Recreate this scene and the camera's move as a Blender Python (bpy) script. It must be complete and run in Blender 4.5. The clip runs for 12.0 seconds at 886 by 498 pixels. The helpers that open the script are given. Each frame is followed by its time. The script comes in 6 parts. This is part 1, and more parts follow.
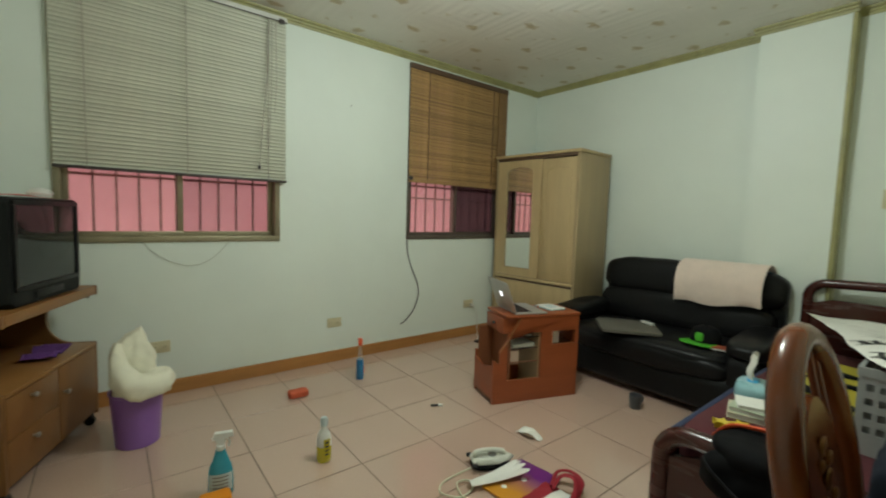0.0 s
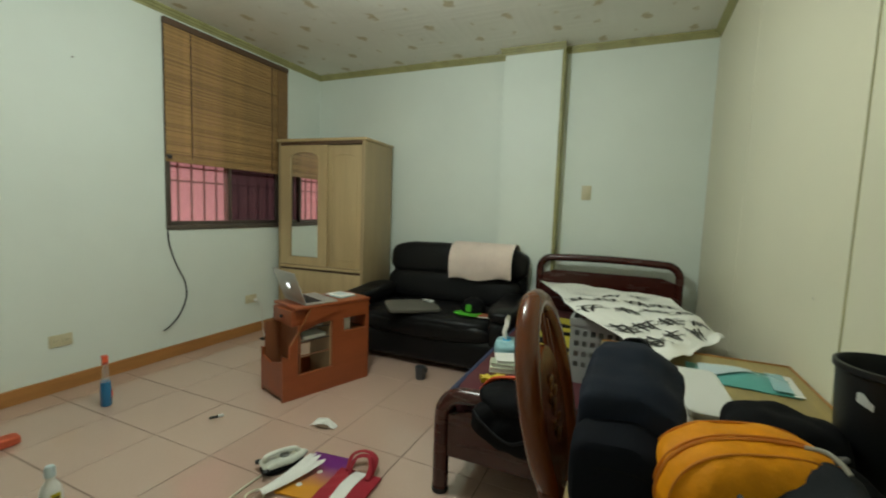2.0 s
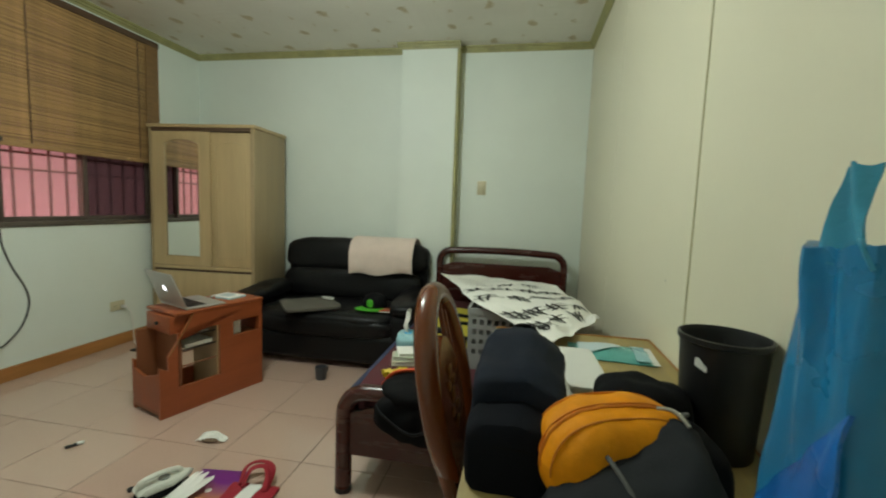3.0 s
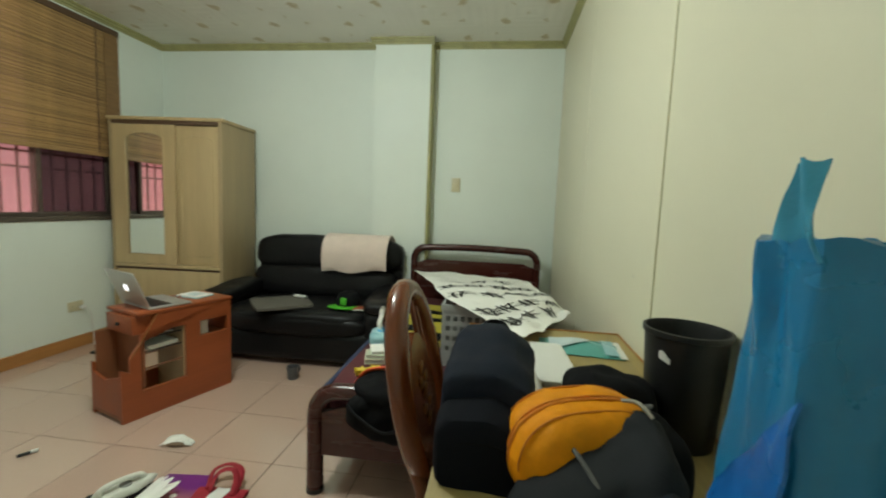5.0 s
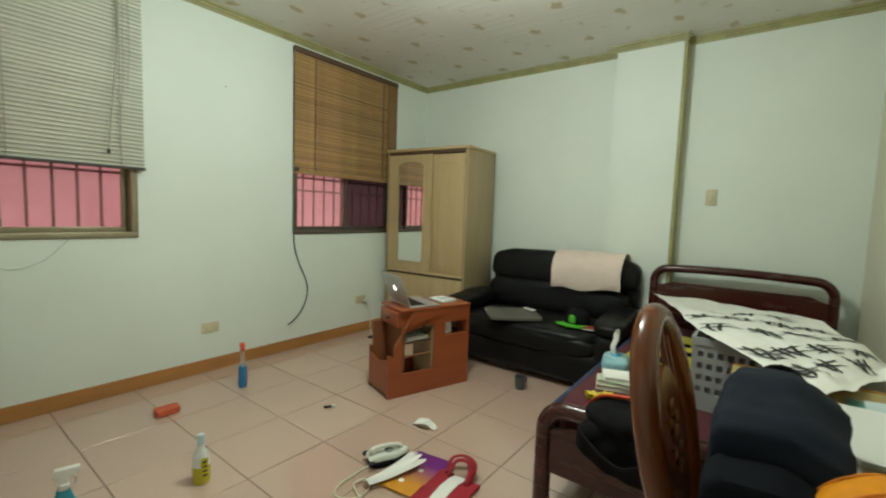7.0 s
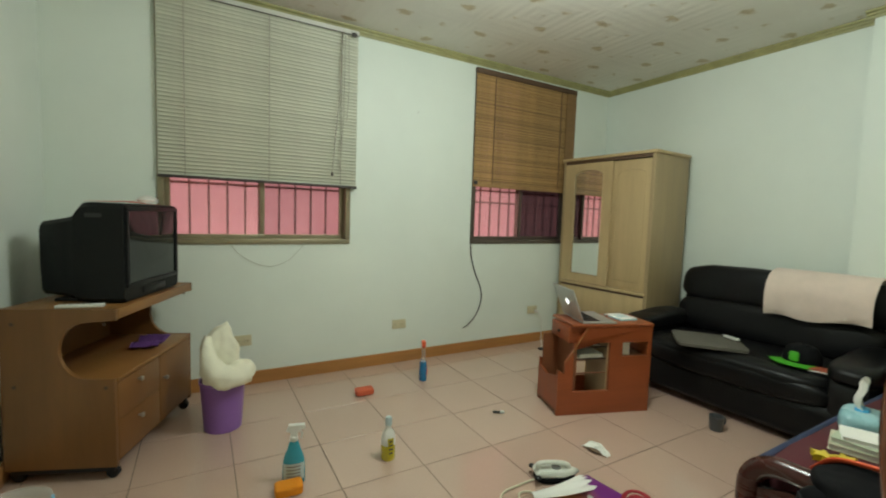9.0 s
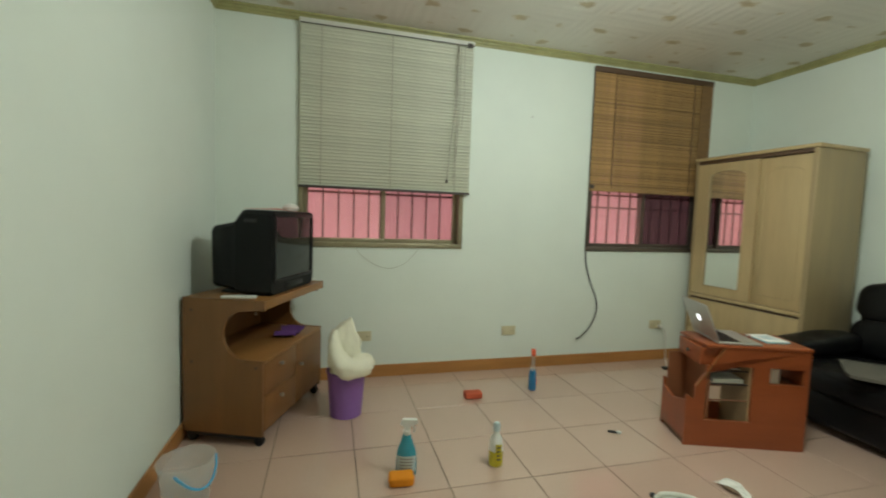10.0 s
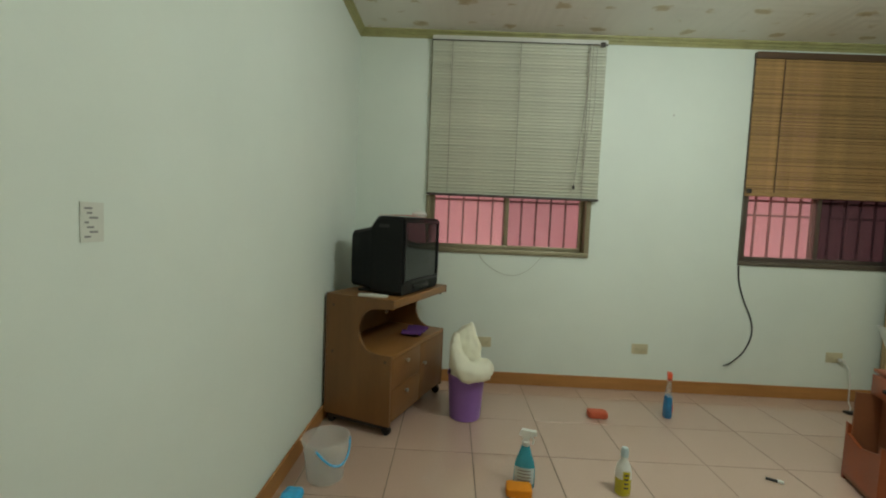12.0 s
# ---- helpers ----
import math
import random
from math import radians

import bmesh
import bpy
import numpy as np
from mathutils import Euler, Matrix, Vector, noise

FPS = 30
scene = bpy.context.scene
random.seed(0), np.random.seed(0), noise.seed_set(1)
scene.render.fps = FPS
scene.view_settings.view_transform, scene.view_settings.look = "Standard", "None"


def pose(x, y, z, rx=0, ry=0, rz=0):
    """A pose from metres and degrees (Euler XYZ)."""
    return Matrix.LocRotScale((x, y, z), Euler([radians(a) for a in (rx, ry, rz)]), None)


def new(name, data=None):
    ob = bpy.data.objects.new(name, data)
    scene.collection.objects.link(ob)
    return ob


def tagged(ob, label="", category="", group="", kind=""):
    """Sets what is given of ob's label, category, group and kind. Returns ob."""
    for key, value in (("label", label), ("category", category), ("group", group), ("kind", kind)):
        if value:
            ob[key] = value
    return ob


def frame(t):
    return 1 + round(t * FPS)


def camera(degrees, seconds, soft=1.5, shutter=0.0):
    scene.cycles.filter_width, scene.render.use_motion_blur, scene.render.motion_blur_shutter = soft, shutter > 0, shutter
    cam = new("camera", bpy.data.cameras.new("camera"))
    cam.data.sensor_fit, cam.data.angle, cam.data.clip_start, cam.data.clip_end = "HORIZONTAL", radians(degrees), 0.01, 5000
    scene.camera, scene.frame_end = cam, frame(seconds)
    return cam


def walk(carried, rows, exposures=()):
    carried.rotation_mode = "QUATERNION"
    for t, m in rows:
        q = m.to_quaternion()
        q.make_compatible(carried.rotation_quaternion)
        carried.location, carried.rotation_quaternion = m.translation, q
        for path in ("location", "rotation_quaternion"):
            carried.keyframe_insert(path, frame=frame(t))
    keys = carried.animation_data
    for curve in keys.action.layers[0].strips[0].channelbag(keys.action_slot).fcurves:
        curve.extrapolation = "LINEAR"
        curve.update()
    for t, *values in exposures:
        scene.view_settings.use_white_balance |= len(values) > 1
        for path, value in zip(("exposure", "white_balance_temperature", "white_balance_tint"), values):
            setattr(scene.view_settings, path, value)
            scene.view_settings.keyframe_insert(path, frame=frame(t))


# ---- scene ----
# ---- the camera: on a stand in the corner by the table, panning to the sofa wall and back
cam = camera(92.4, 12.0, soft=2.0, shutter=0.4)
PATH = [
    (0.0, -0.006, -0.003, 1.195, -38.10, -4.49, -1.79),
    (0.5, -0.005, -0.003, 1.195, -45.48, -4.81, -1.95),
    (1.0, -0.001, -0.003, 1.195, -52.25, -4.99, -1.99),
    (1.5, 0.005, -0.002, 1.195, -60.11, -5.06, -2.10),
    (2.0, 0.009, -0.001, 1.195, -66.02, -5.22, -2.06),
    (2.5, 0.011, -0.004, 1.196, -73.51, -5.36, -2.13),
    (3.0, 0.013, -0.012, 1.196, -79.22, -5.52, -2.12),
    (3.2, 0.014, -0.013, 1.196, -82.07, -5.65, -2.12),
    (4.0, 0.018, -0.020, 1.195, -90.50, -5.92, -2.22),
    (4.8, 0.021, -0.023, 1.193, -85.90, -5.87, -2.30),
    (5.0, 0.021, -0.023, 1.193, -82.47, -5.74, -2.30),
    (5.5, 0.019, -0.014, 1.195, -75.08, -5.48, -2.16),
    (6.0, 0.015, 0.003, 1.196, -63.97, -5.16, -1.96),
    (6.5, 0.010, 0.012, 1.196, -58.30, -4.97, -2.05),
    (7.0, 0.003, 0.017, 1.195, -52.67, -4.82, -2.00),
    (7.5, -0.002, 0.022, 1.196, -45.70, -4.69, -1.94),
    (7.7, -0.004, 0.022, 1.197, -42.36, -4.63, -1.90),
    (9.3, -0.015, -0.002, 1.209, -26.38, -4.33, -1.85),
    (9.5, -0.017, -0.002, 1.210, -23.62, -4.30, -1.80),
    (10.0, -0.024, -0.003, 1.204, -14.83, -4.05, -1.93),
    (10.5, -0.035, -0.007, 1.198, -5.23, -3.77, -2.19),
    (11.0, -0.037, -0.009, 1.198, 1.66, -3.71, -2.53),
    (11.5, -0.037, -0.008, 1.198, 2.51, -3.67, -2.60),
    (12.0, -0.040, -0.005, 1.196, 1.34, -3.60, -2.45),
]
walk(cam, [(t, pose(x, y, z, 90 + p, r, w)) for t, x, y, z, w, p, r in PATH], [(0.0, -0.36), (1.0, -0.40), (2.0, -0.40), (3.0, -0.29), (3.2, -0.22), (5.0, -0.13), (6.0, -0.07), (7.5, -0.12), (9.5, -0.13), (10.5, -0.20), (11.0, -0.22), (12.0, -0.42)])
# ---- light: one ceiling lamp in the middle of the room, dim evening outside
world = bpy.data.worlds.new("world")
scene.world = world
world.use_nodes = True
world.node_tree.nodes["Background"].inputs[0].default_value = (0.55, 0.65, 0.8, 1)
world.node_tree.nodes["Background"].inputs[1].default_value = 0.05
LAMP = (1.42, 1.18, 2.32)
lamp_data = bpy.data.lights.new("lamp_light", "POINT")
lamp_data.energy, lamp_data.shadow_soft_size, lamp_data.color = 68, 0.11, (0.885, 1.0, 0.93)
new("lamp_light", lamp_data).matrix_world = pose(*LAMP)


# ---- materials
def tree(name):
    m = bpy.data.materials.new(name)
    m.use_nodes = True
    nt = m.node_tree
    return m, nt, nt.nodes["Principled BSDF"]


def link(nt, a, b):
    nt.links.new(a, b)


def math_node(nt, op, a, b=None, clamp=False):
    n = nt.nodes.new("ShaderNodeMath")
    n.operation, n.use_clamp = op, clamp
    for k, v in enumerate((a, b)):
        if v is None:
            continue
        if isinstance(v, (int, float)):
            n.inputs[k].default_value = v
        else:
            link(nt, v, n.inputs[k])
    return n.outputs[0]


def mix(nt, fac, a, b, kind="MIX"):
    n = nt.nodes.new("ShaderNodeMix")
    n.data_type, n.blend_type = "RGBA", kind
    for socket, v in ((n.inputs[0], fac), (n.inputs[6], a), (n.inputs[7], b)):
        if isinstance(v, (int, float)):
            socket.default_value = v
        elif isinstance(v, tuple):
            socket.default_value = (*v, 1)
        else:
            link(nt, v, socket)
    return n.outputs[2]


def noise_tex(nt, scale, detail=4, rough=0.55, stretch=None, coords="Object"):
    tc = nt.nodes.new("ShaderNodeTexCoord")
    n = nt.nodes.new("ShaderNodeTexNoise")
    n.inputs["Scale"].default_value, n.inputs["Detail"].default_value, n.inputs["Roughness"].default_value = scale, detail, rough
    src = tc.outputs[coords]
    if stretch:
        mp = nt.nodes.new("ShaderNodeMapping")
        mp.inputs["Scale"].default_value = stretch
        link(nt, src, mp.inputs["Vector"])
        src = mp.outputs[0]
    link(nt, src, n.inputs["Vector"])
    return n.outputs["Fac"]


def ramp(nt, fac, lo, hi):
    n = nt.nodes.new("ShaderNodeMapRange")
    n.inputs["From Min"].default_value, n.inputs["From Max"].default_value = lo, hi
    link(nt, fac, n.inputs["Value"])
    return n.outputs[0]


def tint(c, k):
    return tuple(min(1.0, v * k) for v in c)


def surf(name, col, rough=0.5, metal=0.0, var=0.15, big=3.0, fine=60.0, bump=0.1, depth=0.002, stretch=None, coat=0.0, rand=0.0, spec=0.5, other=None, trans=0.0, alpha=1.0, sheen=0.0):
    """A surface with cloudy variation, fine grain and fine relief."""
    m, nt, b = tree(name)
    n1 = ramp(nt, noise_tex(nt, big, 5, 0.6, stretch), 0.3, 0.7)
    n2 = noise_tex(nt, fine, 6, 0.65, stretch)
    c = mix(nt, n1, tint(col, 1 - var), other or tint(col, 1 + var))
    c = mix(nt, math_node(nt, "MULTIPLY", ramp(nt, n2, 0.35, 0.75), min(1.0, var * 1.5)), c, tint(col, 0.75))
    if rand:
        oi = nt.nodes.new("ShaderNodeObjectInfo")
        hs = nt.nodes.new("ShaderNodeHueSaturation")
        link(nt, math_node(nt, "ADD", math_node(nt, "MULTIPLY", oi.outputs["Random"], rand * 2), 1 - rand), hs.inputs["Value"])
        link(nt, c, hs.inputs["Color"])
        c = hs.outputs[0]
    link(nt, c, b.inputs["Base Color"])
    link(nt, math_node(nt, "ADD", math_node(nt, "MULTIPLY", math_node(nt, "SUBTRACT", n1, 0.5), 0.15), rough, True), b.inputs["Roughness"])
    b.inputs["Metallic"].default_value = metal
    b.inputs["Coat Weight"].default_value = coat
    b.inputs["Coat Roughness"].default_value = 0.12
    b.inputs["Specular IOR Level"].default_value = spec
    b.inputs["Transmission Weight"].default_value = trans
    b.inputs["Alpha"].default_value = alpha
    b.inputs["Sheen Weight"].default_value = sheen
    if bump:
        bp = nt.nodes.new("ShaderNodeBump")
        bp.inputs["Strength"].default_value, bp.inputs["Distance"].default_value = bump, depth
        link(nt, n2, bp.inputs["Height"])
        link(nt, bp.outputs[0], b.inputs["Normal"])
    return m


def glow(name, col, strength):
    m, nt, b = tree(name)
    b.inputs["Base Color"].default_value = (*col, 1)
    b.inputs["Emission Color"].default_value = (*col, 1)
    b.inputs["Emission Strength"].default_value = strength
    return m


def floor_tile_material():
    m, nt, b = tree("glazed_pink_beige_tile")
    oi = nt.nodes.new("ShaderNodeObjectInfo")
    geo = nt.nodes.new("ShaderNodeNewGeometry")
    cloud, grain = (noise_tex(nt, k, 4) for k in (2.2, 95.0))
    for n in (cloud, grain):
        link(nt, geo.outputs["Position"], n.node.inputs["Vector"])
    n1 = ramp(nt, cloud, 0.1, 0.9)
    n2 = ramp(nt, grain, 0.3, 0.8)
    c = mix(nt, n1, (0.53, 0.365, 0.295), (0.555, 0.39, 0.312))
    c = mix(nt, math_node(nt, "MULTIPLY", n2, 0.3), c, (0.42, 0.29, 0.23))
    c = mix(nt, math_node(nt, "MULTIPLY", oi.outputs["Random"], 0.22), c, (0.62, 0.45, 0.36))
    link(nt, c, b.inputs["Base Color"])
    link(nt, math_node(nt, "ADD", math_node(nt, "MULTIPLY", n1, 0.05), 0.05), b.inputs["Roughness"])
    b.inputs["IOR"].default_value = 1.85
    return m


def ceiling_material():
    """Printed and embossed boards 0.606 m wide: pale ground, brown flower sprays."""
    m, nt, b = tree("printed_ceiling_board")
    geo = nt.nodes.new("ShaderNodeNewGeometry")
    sep = nt.nodes.new("ShaderNodeSeparateXYZ")
    wob = nt.nodes.new("ShaderNodeTexNoise")
    wob.inputs["Scale"].default_value, wob.inputs["Detail"].default_value = 16.0, 4
    link(nt, geo.outputs["Position"], wob.inputs["Vector"])
    ws = nt.nodes.new("ShaderNodeSeparateColor")
    link(nt, wob.outputs["Color"], ws.inputs[0])
    link(nt, geo.outputs["Position"], sep.inputs[0])
    cell = []
    for k, off in ((0, 1.80), (1, 2.72)):
        v = math_node(nt, "ADD", sep.outputs[k], math_node(nt, "MULTIPLY", math_node(nt, "SUBTRACT", ws.outputs[k], 0.5), 0.11))
        cell.append(math_node(nt, "WRAP", math_node(nt, "SUBTRACT", v, off - 0.15), 0.606))
        cell[-1].node.inputs[2].default_value = 0.0
    mask = None
    for cx, cy, r, s in ((0.15, 0.15, 0.066, 1.0), (0.46, 0.46, 0.060, 1.0), (0.44, 0.17, 0.038, 0.5), (0.20, 0.42, 0.034, 0.4), (0.33, 0.30, 0.028, 0.3), (0.07, 0.52, 0.028, 0.3)):
        dx = math_node(nt, "SUBTRACT", cell[0], cx)
        dy = math_node(nt, "MULTIPLY", math_node(nt, "SUBTRACT", cell[1], cy), 1.5)
        d = math_node(nt, "SQRT", math_node(nt, "ADD", math_node(nt, "MULTIPLY", dx, dx), math_node(nt, "MULTIPLY", dy, dy)))
        k = math_node(nt, "MULTIPLY", math_node(nt, "SUBTRACT", 1.0, math_node(nt, "DIVIDE", d, r), True), 2.2 * s, True)
        mask = k if mask is None else math_node(nt, "MAXIMUM", mask, k)
    base = mix(nt, ramp(nt, noise_tex(nt, 1.4, 4), 0.3, 0.7), (0.70, 0.68, 0.61), (0.80, 0.78, 0.71))
    brown = mix(nt, ramp(nt, noise_tex(nt, 40.0, 3), 0.35, 0.65), (0.32, 0.21, 0.055), (0.48, 0.37, 0.14))
    link(nt, mix(nt, math_node(nt, "MULTIPLY", mask, 0.68), base, brown), b.inputs["Base Color"])
    b.inputs["Roughness"].default_value = 0.45
    edge = []
    for k, off in ((0, 1.80), (1, 2.72)):
        v = math_node(nt, "WRAP", math_node(nt, "SUBTRACT", sep.outputs[k], off - 0.15), 0.606)
        v.node.inputs[2].default_value = 0.0
        edge.append(math_node(nt, "ABSOLUTE", math_node(nt, "SUBTRACT", v, 0.303)))
    frame_d = math_node(nt, "MAXIMUM", edge[0], edge[1])
    relief = math_node(nt, "ADD", math_node(nt, "MULTIPLY", math_node(nt, "SINE", math_node(nt, "MULTIPLY", frame_d, 83.0)), 0.35), noise_tex(nt, 24.0, 5, 0.6))
    bp = nt.nodes.new("ShaderNodeBump")
    bp.inputs["Strength"].default_value, bp.inputs["Distance"].default_value = 0.38, 0.004
    link(nt, relief, bp.inputs["Height"])
    link(nt, bp.outputs[0], b.inputs["Normal"])
    return m


M_WALL = surf("mint_white_paint", (0.74, 0.80, 0.735), 0.55, var=0.035, big=1.3, fine=170, bump=0.12, depth=0.0015)
M_CREAM = surf("cream_painted_board", (0.70, 0.67, 0.51), 0.45, var=0.04, big=1.2, fine=90, bump=0.08)
M_CEIL = ceiling_material()
M_TILE = floor_tile_material()
M_GROUT = surf("dark_grout", (0.20, 0.15, 0.12), 0.9, var=0.2)
M_BASE = surf("orange_brown_wood_skirting", (0.42, 0.19, 0.055), 0.4, var=0.18, big=2, fine=40, stretch=(1, 1, 8))
M_CORNICE = surf("olive_gold_moulding", (0.36, 0.34, 0.15), 0.5, var=0.2, big=9, fine=70)
M_ALU = surf("khaki_anodised_aluminium", (0.34, 0.30, 0.20), 0.4, metal=0.5, var=0.15, big=7, fine=90, bump=0.05)
M_ALUDARK = surf("dark_bronze_aluminium", (0.13, 0.105, 0.085), 0.45, metal=0.4, var=0.2, big=6)
M_BAR = surf("painted_iron_bar", (0.36, 0.17, 0.17), 0.6, var=0.2, big=12)
# no lamp: emission stands in for light falling on the pink surface outside
M_PINK = glow("pink_glowing_backdrop", (0.84, 0.41, 0.43), 0.75)
M_SCREEN = surf("dark_mesh_screen", (0.07, 0.025, 0.035), 0.8, alpha=0.80, bump=0)
M_SCREEN2 = surf("dusty_pink_glass", (0.30, 0.12, 0.13), 0.35, alpha=0.35, bump=0)
M_PANE = surf("hazy_pink_glass", (0.62, 0.30, 0.30), 0.3, alpha=0.3, bump=0)
M_SLAT = surf("warm_grey_enamelled_slat", (0.62, 0.63, 0.52), 0.42, var=0.05, big=4, rand=0.06, bump=0.03)
M_RAIL = surf("white_enamelled_rail", (0.66, 0.65, 0.60), 0.35, var=0.05)
M_DARKRAIL = surf("dark_brown_rail", (0.05, 0.04, 0.035), 0.5, var=0.2)
M_BAMBOO = surf("honey_brown_bamboo", (0.36, 0.215, 0.085), 0.55, var=0.28, big=6, fine=50, stretch=(1.5, 6, 6), rand=0.28)
M_BAMRAIL = surf("dark_wood_valance", (0.10, 0.055, 0.03), 0.5, var=0.25, stretch=(1, 8, 8))
M_BAMSTRIP = surf("brown_blind_edging", (0.23, 0.128, 0.05), 0.55, var=0.3, big=8, fine=60, stretch=(1, 1, 10), bump=0.3)
M_CORD = surf("grey_cord", (0.35, 0.32, 0.26), 0.8, var=0.1)
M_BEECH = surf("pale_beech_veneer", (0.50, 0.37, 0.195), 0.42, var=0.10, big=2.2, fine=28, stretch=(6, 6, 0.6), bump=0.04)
# same beech, darkened: the shade on the side is put into the colour
M_BEECHSHADE = surf("shaded_beech_veneer", (0.37, 0.275, 0.15), 0.45, var=0.1, big=2.2, fine=28, stretch=(6, 6, 0.6), bump=0.04)
M_LEATHER = surf("black_leather", (0.006, 0.006, 0.0066), 0.40, var=0.3, big=4, fine=140, bump=0.3, depth=0.002, spec=0.24)
M_CHERRY = surf("cherry_red_laminate", (0.30, 0.072, 0.022), 0.36, var=0.16, big=2, fine=26, stretch=(0.7, 5, 5), bump=0.03)
M_CHERRYIN = surf("dull_cherry_laminate", (0.22, 0.075, 0.03), 0.5, var=0.15, big=2, fine=26)
M_INNER = surf("pale_chipboard", (0.36, 0.24, 0.13), 0.6, var=0.15, big=3, fine=60)
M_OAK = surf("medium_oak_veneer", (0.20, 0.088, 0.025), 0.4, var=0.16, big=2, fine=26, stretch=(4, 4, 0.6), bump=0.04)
# same oak, lightened: the light on top faces is put into the colour
M_OAKTOP = surf("lightened_oak_veneer", (0.27, 0.125, 0.038), 0.36, var=0.16, big=2, fine=26, stretch=(4, 0.8, 4), bump=0.04)
M_LACQUER = surf("dark_red_lacquered_wood", (0.055, 0.010, 0.007), 0.25, var=0.10, big=3, fine=30, stretch=(1, 1, 5), bump=0.02, coat=0.2)
M_CHAIR = surf("reddish_brown_polished_wood", (0.135, 0.033, 0.008), 0.22, var=0.14, big=3, fine=24, stretch=(4, 4, 0.7), bump=0.03, coat=0.2)
M_GILT = surf("worn_gilt", (0.20, 0.095, 0.022), 0.35, metal=0.3, var=0.4, big=30, fine=90)
M_BLACKPL = surf("black_plastic", (0.009, 0.009, 0.0095), 0.4, var=0.2, big=5, fine=200, bump=0.1, spec=0.3)
M_TVSIDE = surf("charcoal_tv_plastic", (0.008, 0.0088, 0.0088), 0.55, var=0.15, big=5, fine=260, bump=0.2, spec=0.2)
M_CRT = surf("dark_crt_glass", (0.016, 0.019, 0.019), 0.08, var=0.1, bump=0)
M_MIRROR = surf("mirror_glass", (0.85, 0.87, 0.84), 0.02, metal=1.0, var=0.0, bump=0)
M_SILVER = surf("brushed_silver_aluminium", (0.56, 0.57, 0.57), 0.38, metal=0.7, var=0.04, bump=0.02)
M_KEYS = surf("black_keys", (0.02, 0.02, 0.022), 0.5, var=0.1)
M_LOGO = glow("lit_white_mark", (0.95, 0.98, 1.0), 3.0)
M_LCD = glow("dim_laptop_screen", (0.2, 0.25, 0.32), 0.35)
M_STEEL = surf("dull_steel", (0.5, 0.49, 0.46), 0.35, metal=0.9, var=0.1)
M_PLATE = surf("ivory_plastic_plate", (0.60, 0.55, 0.36), 0.4, var=0.06)
M_HOLE = surf("dark_slot", (0.02, 0.02, 0.02), 0.6)
M_PAPER = surf("white_rice_paper", (0.80, 0.79, 0.74), 0.8, var=0.04, big=3, fine=50, bump=0.2)
M_WHITE = surf("white_plastic", (0.72, 0.72, 0.68), 0.35, var=0.04)
M_OFFWHITE = surf("off_white_foam", (0.82, 0.79, 0.64), 0.85, var=0.06, big=8, fine=120, bump=0.3)
M_INK = surf("black_ink", (0.012, 0.012, 0.012), 0.6, var=0.1)
M_GREYINK = surf("grey_print", (0.25, 0.25, 0.24), 0.7, var=0.1)
M_TOWEL = surf("pale_pink_terry", (0.76, 0.62, 0.54), 0.95, var=0.08, big=7, fine=320, bump=0.6, depth=0.003, sheen=0.3)
M_GREYFAB = surf("grey_brown_cushion_fabric", (0.115, 0.105, 0.085), 0.9, var=0.15, big=7, fine=260, bump=0.4)
M_BLACKFAB = surf("black_woven_nylon", (0.006, 0.006, 0.007), 0.8, var=0.3, big=6, fine=220, bump=0.35, spec=0.12)
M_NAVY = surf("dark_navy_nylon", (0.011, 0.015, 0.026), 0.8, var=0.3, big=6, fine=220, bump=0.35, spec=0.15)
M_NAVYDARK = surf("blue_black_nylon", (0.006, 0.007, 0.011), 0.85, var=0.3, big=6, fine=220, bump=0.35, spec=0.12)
M_ORANGE = surf("orange_ripstop_nylon", (0.74, 0.265, 0.002), 0.6, var=0.18, big=14, fine=60, bump=0.5, depth=0.004, spec=0.2)
M_STRAPGREY = surf("grey_webbing", (0.085, 0.085, 0.08), 0.8, var=0.15, fine=160, bump=0.3)
M_PIPING = surf("dark_orange_piping", (0.60, 0.18, 0.005), 0.6, var=0.15, big=20)
M_GREYNY = surf("charcoal_grey_nylon", (0.020, 0.022, 0.025), 0.8, var=0.2, big=6, fine=200, bump=0.35, spec=0.15)
M_TABLE = surf("worn_yellow_plywood", (0.36, 0.27, 0.10), 0.5, var=0.25, big=4, fine=22, stretch=(1, 5, 1), bump=0.05)
M_PURPLE = surf("purple_plastic", (0.26, 0.12, 0.40), 0.4, var=0.08)
M_PURPLECL = surf("purple_cloth", (0.12, 0.04, 0.20), 0.9, var=0.2, fine=150, bump=0.4)
M_CLEAR = surf("cloudy_clear_plastic", (0.80, 0.80, 0.78), 0.3, var=0.04, alpha=0.28, bump=0.03)
M_CYAN = surf("sky_blue_plastic", (0.05, 0.42, 0.75), 0.35, var=0.08)
M_TEALLIQ = surf("teal_cleaner_bottle", (0.04, 0.32, 0.42), 0.18, var=0.15, coat=0.4)
M_BLUELIQ = surf("blue_cleaner_bottle", (0.02, 0.19, 0.42), 0.18, var=0.15, coat=0.4)
M_YELLIQ = surf("yellow_cleaner_bottle", (0.55, 0.47, 0.02), 0.25, var=0.1, coat=0.3)
M_RED = surf("orange_red_plastic", (0.75, 0.10, 0.03), 0.4, var=0.08)
M_SPONGE = surf("coral_sponge", (0.62, 0.12, 0.055), 0.95, var=0.2, fine=160, bump=0.8, depth=0.004)
M_SPONGE2 = surf("orange_sponge", (0.80, 0.27, 0.01), 0.95, var=0.15, fine=160, bump=0.8, depth=0.004)
M_LABEL = surf("pale_label", (0.50, 0.60, 0.62), 0.4, var=0.08)
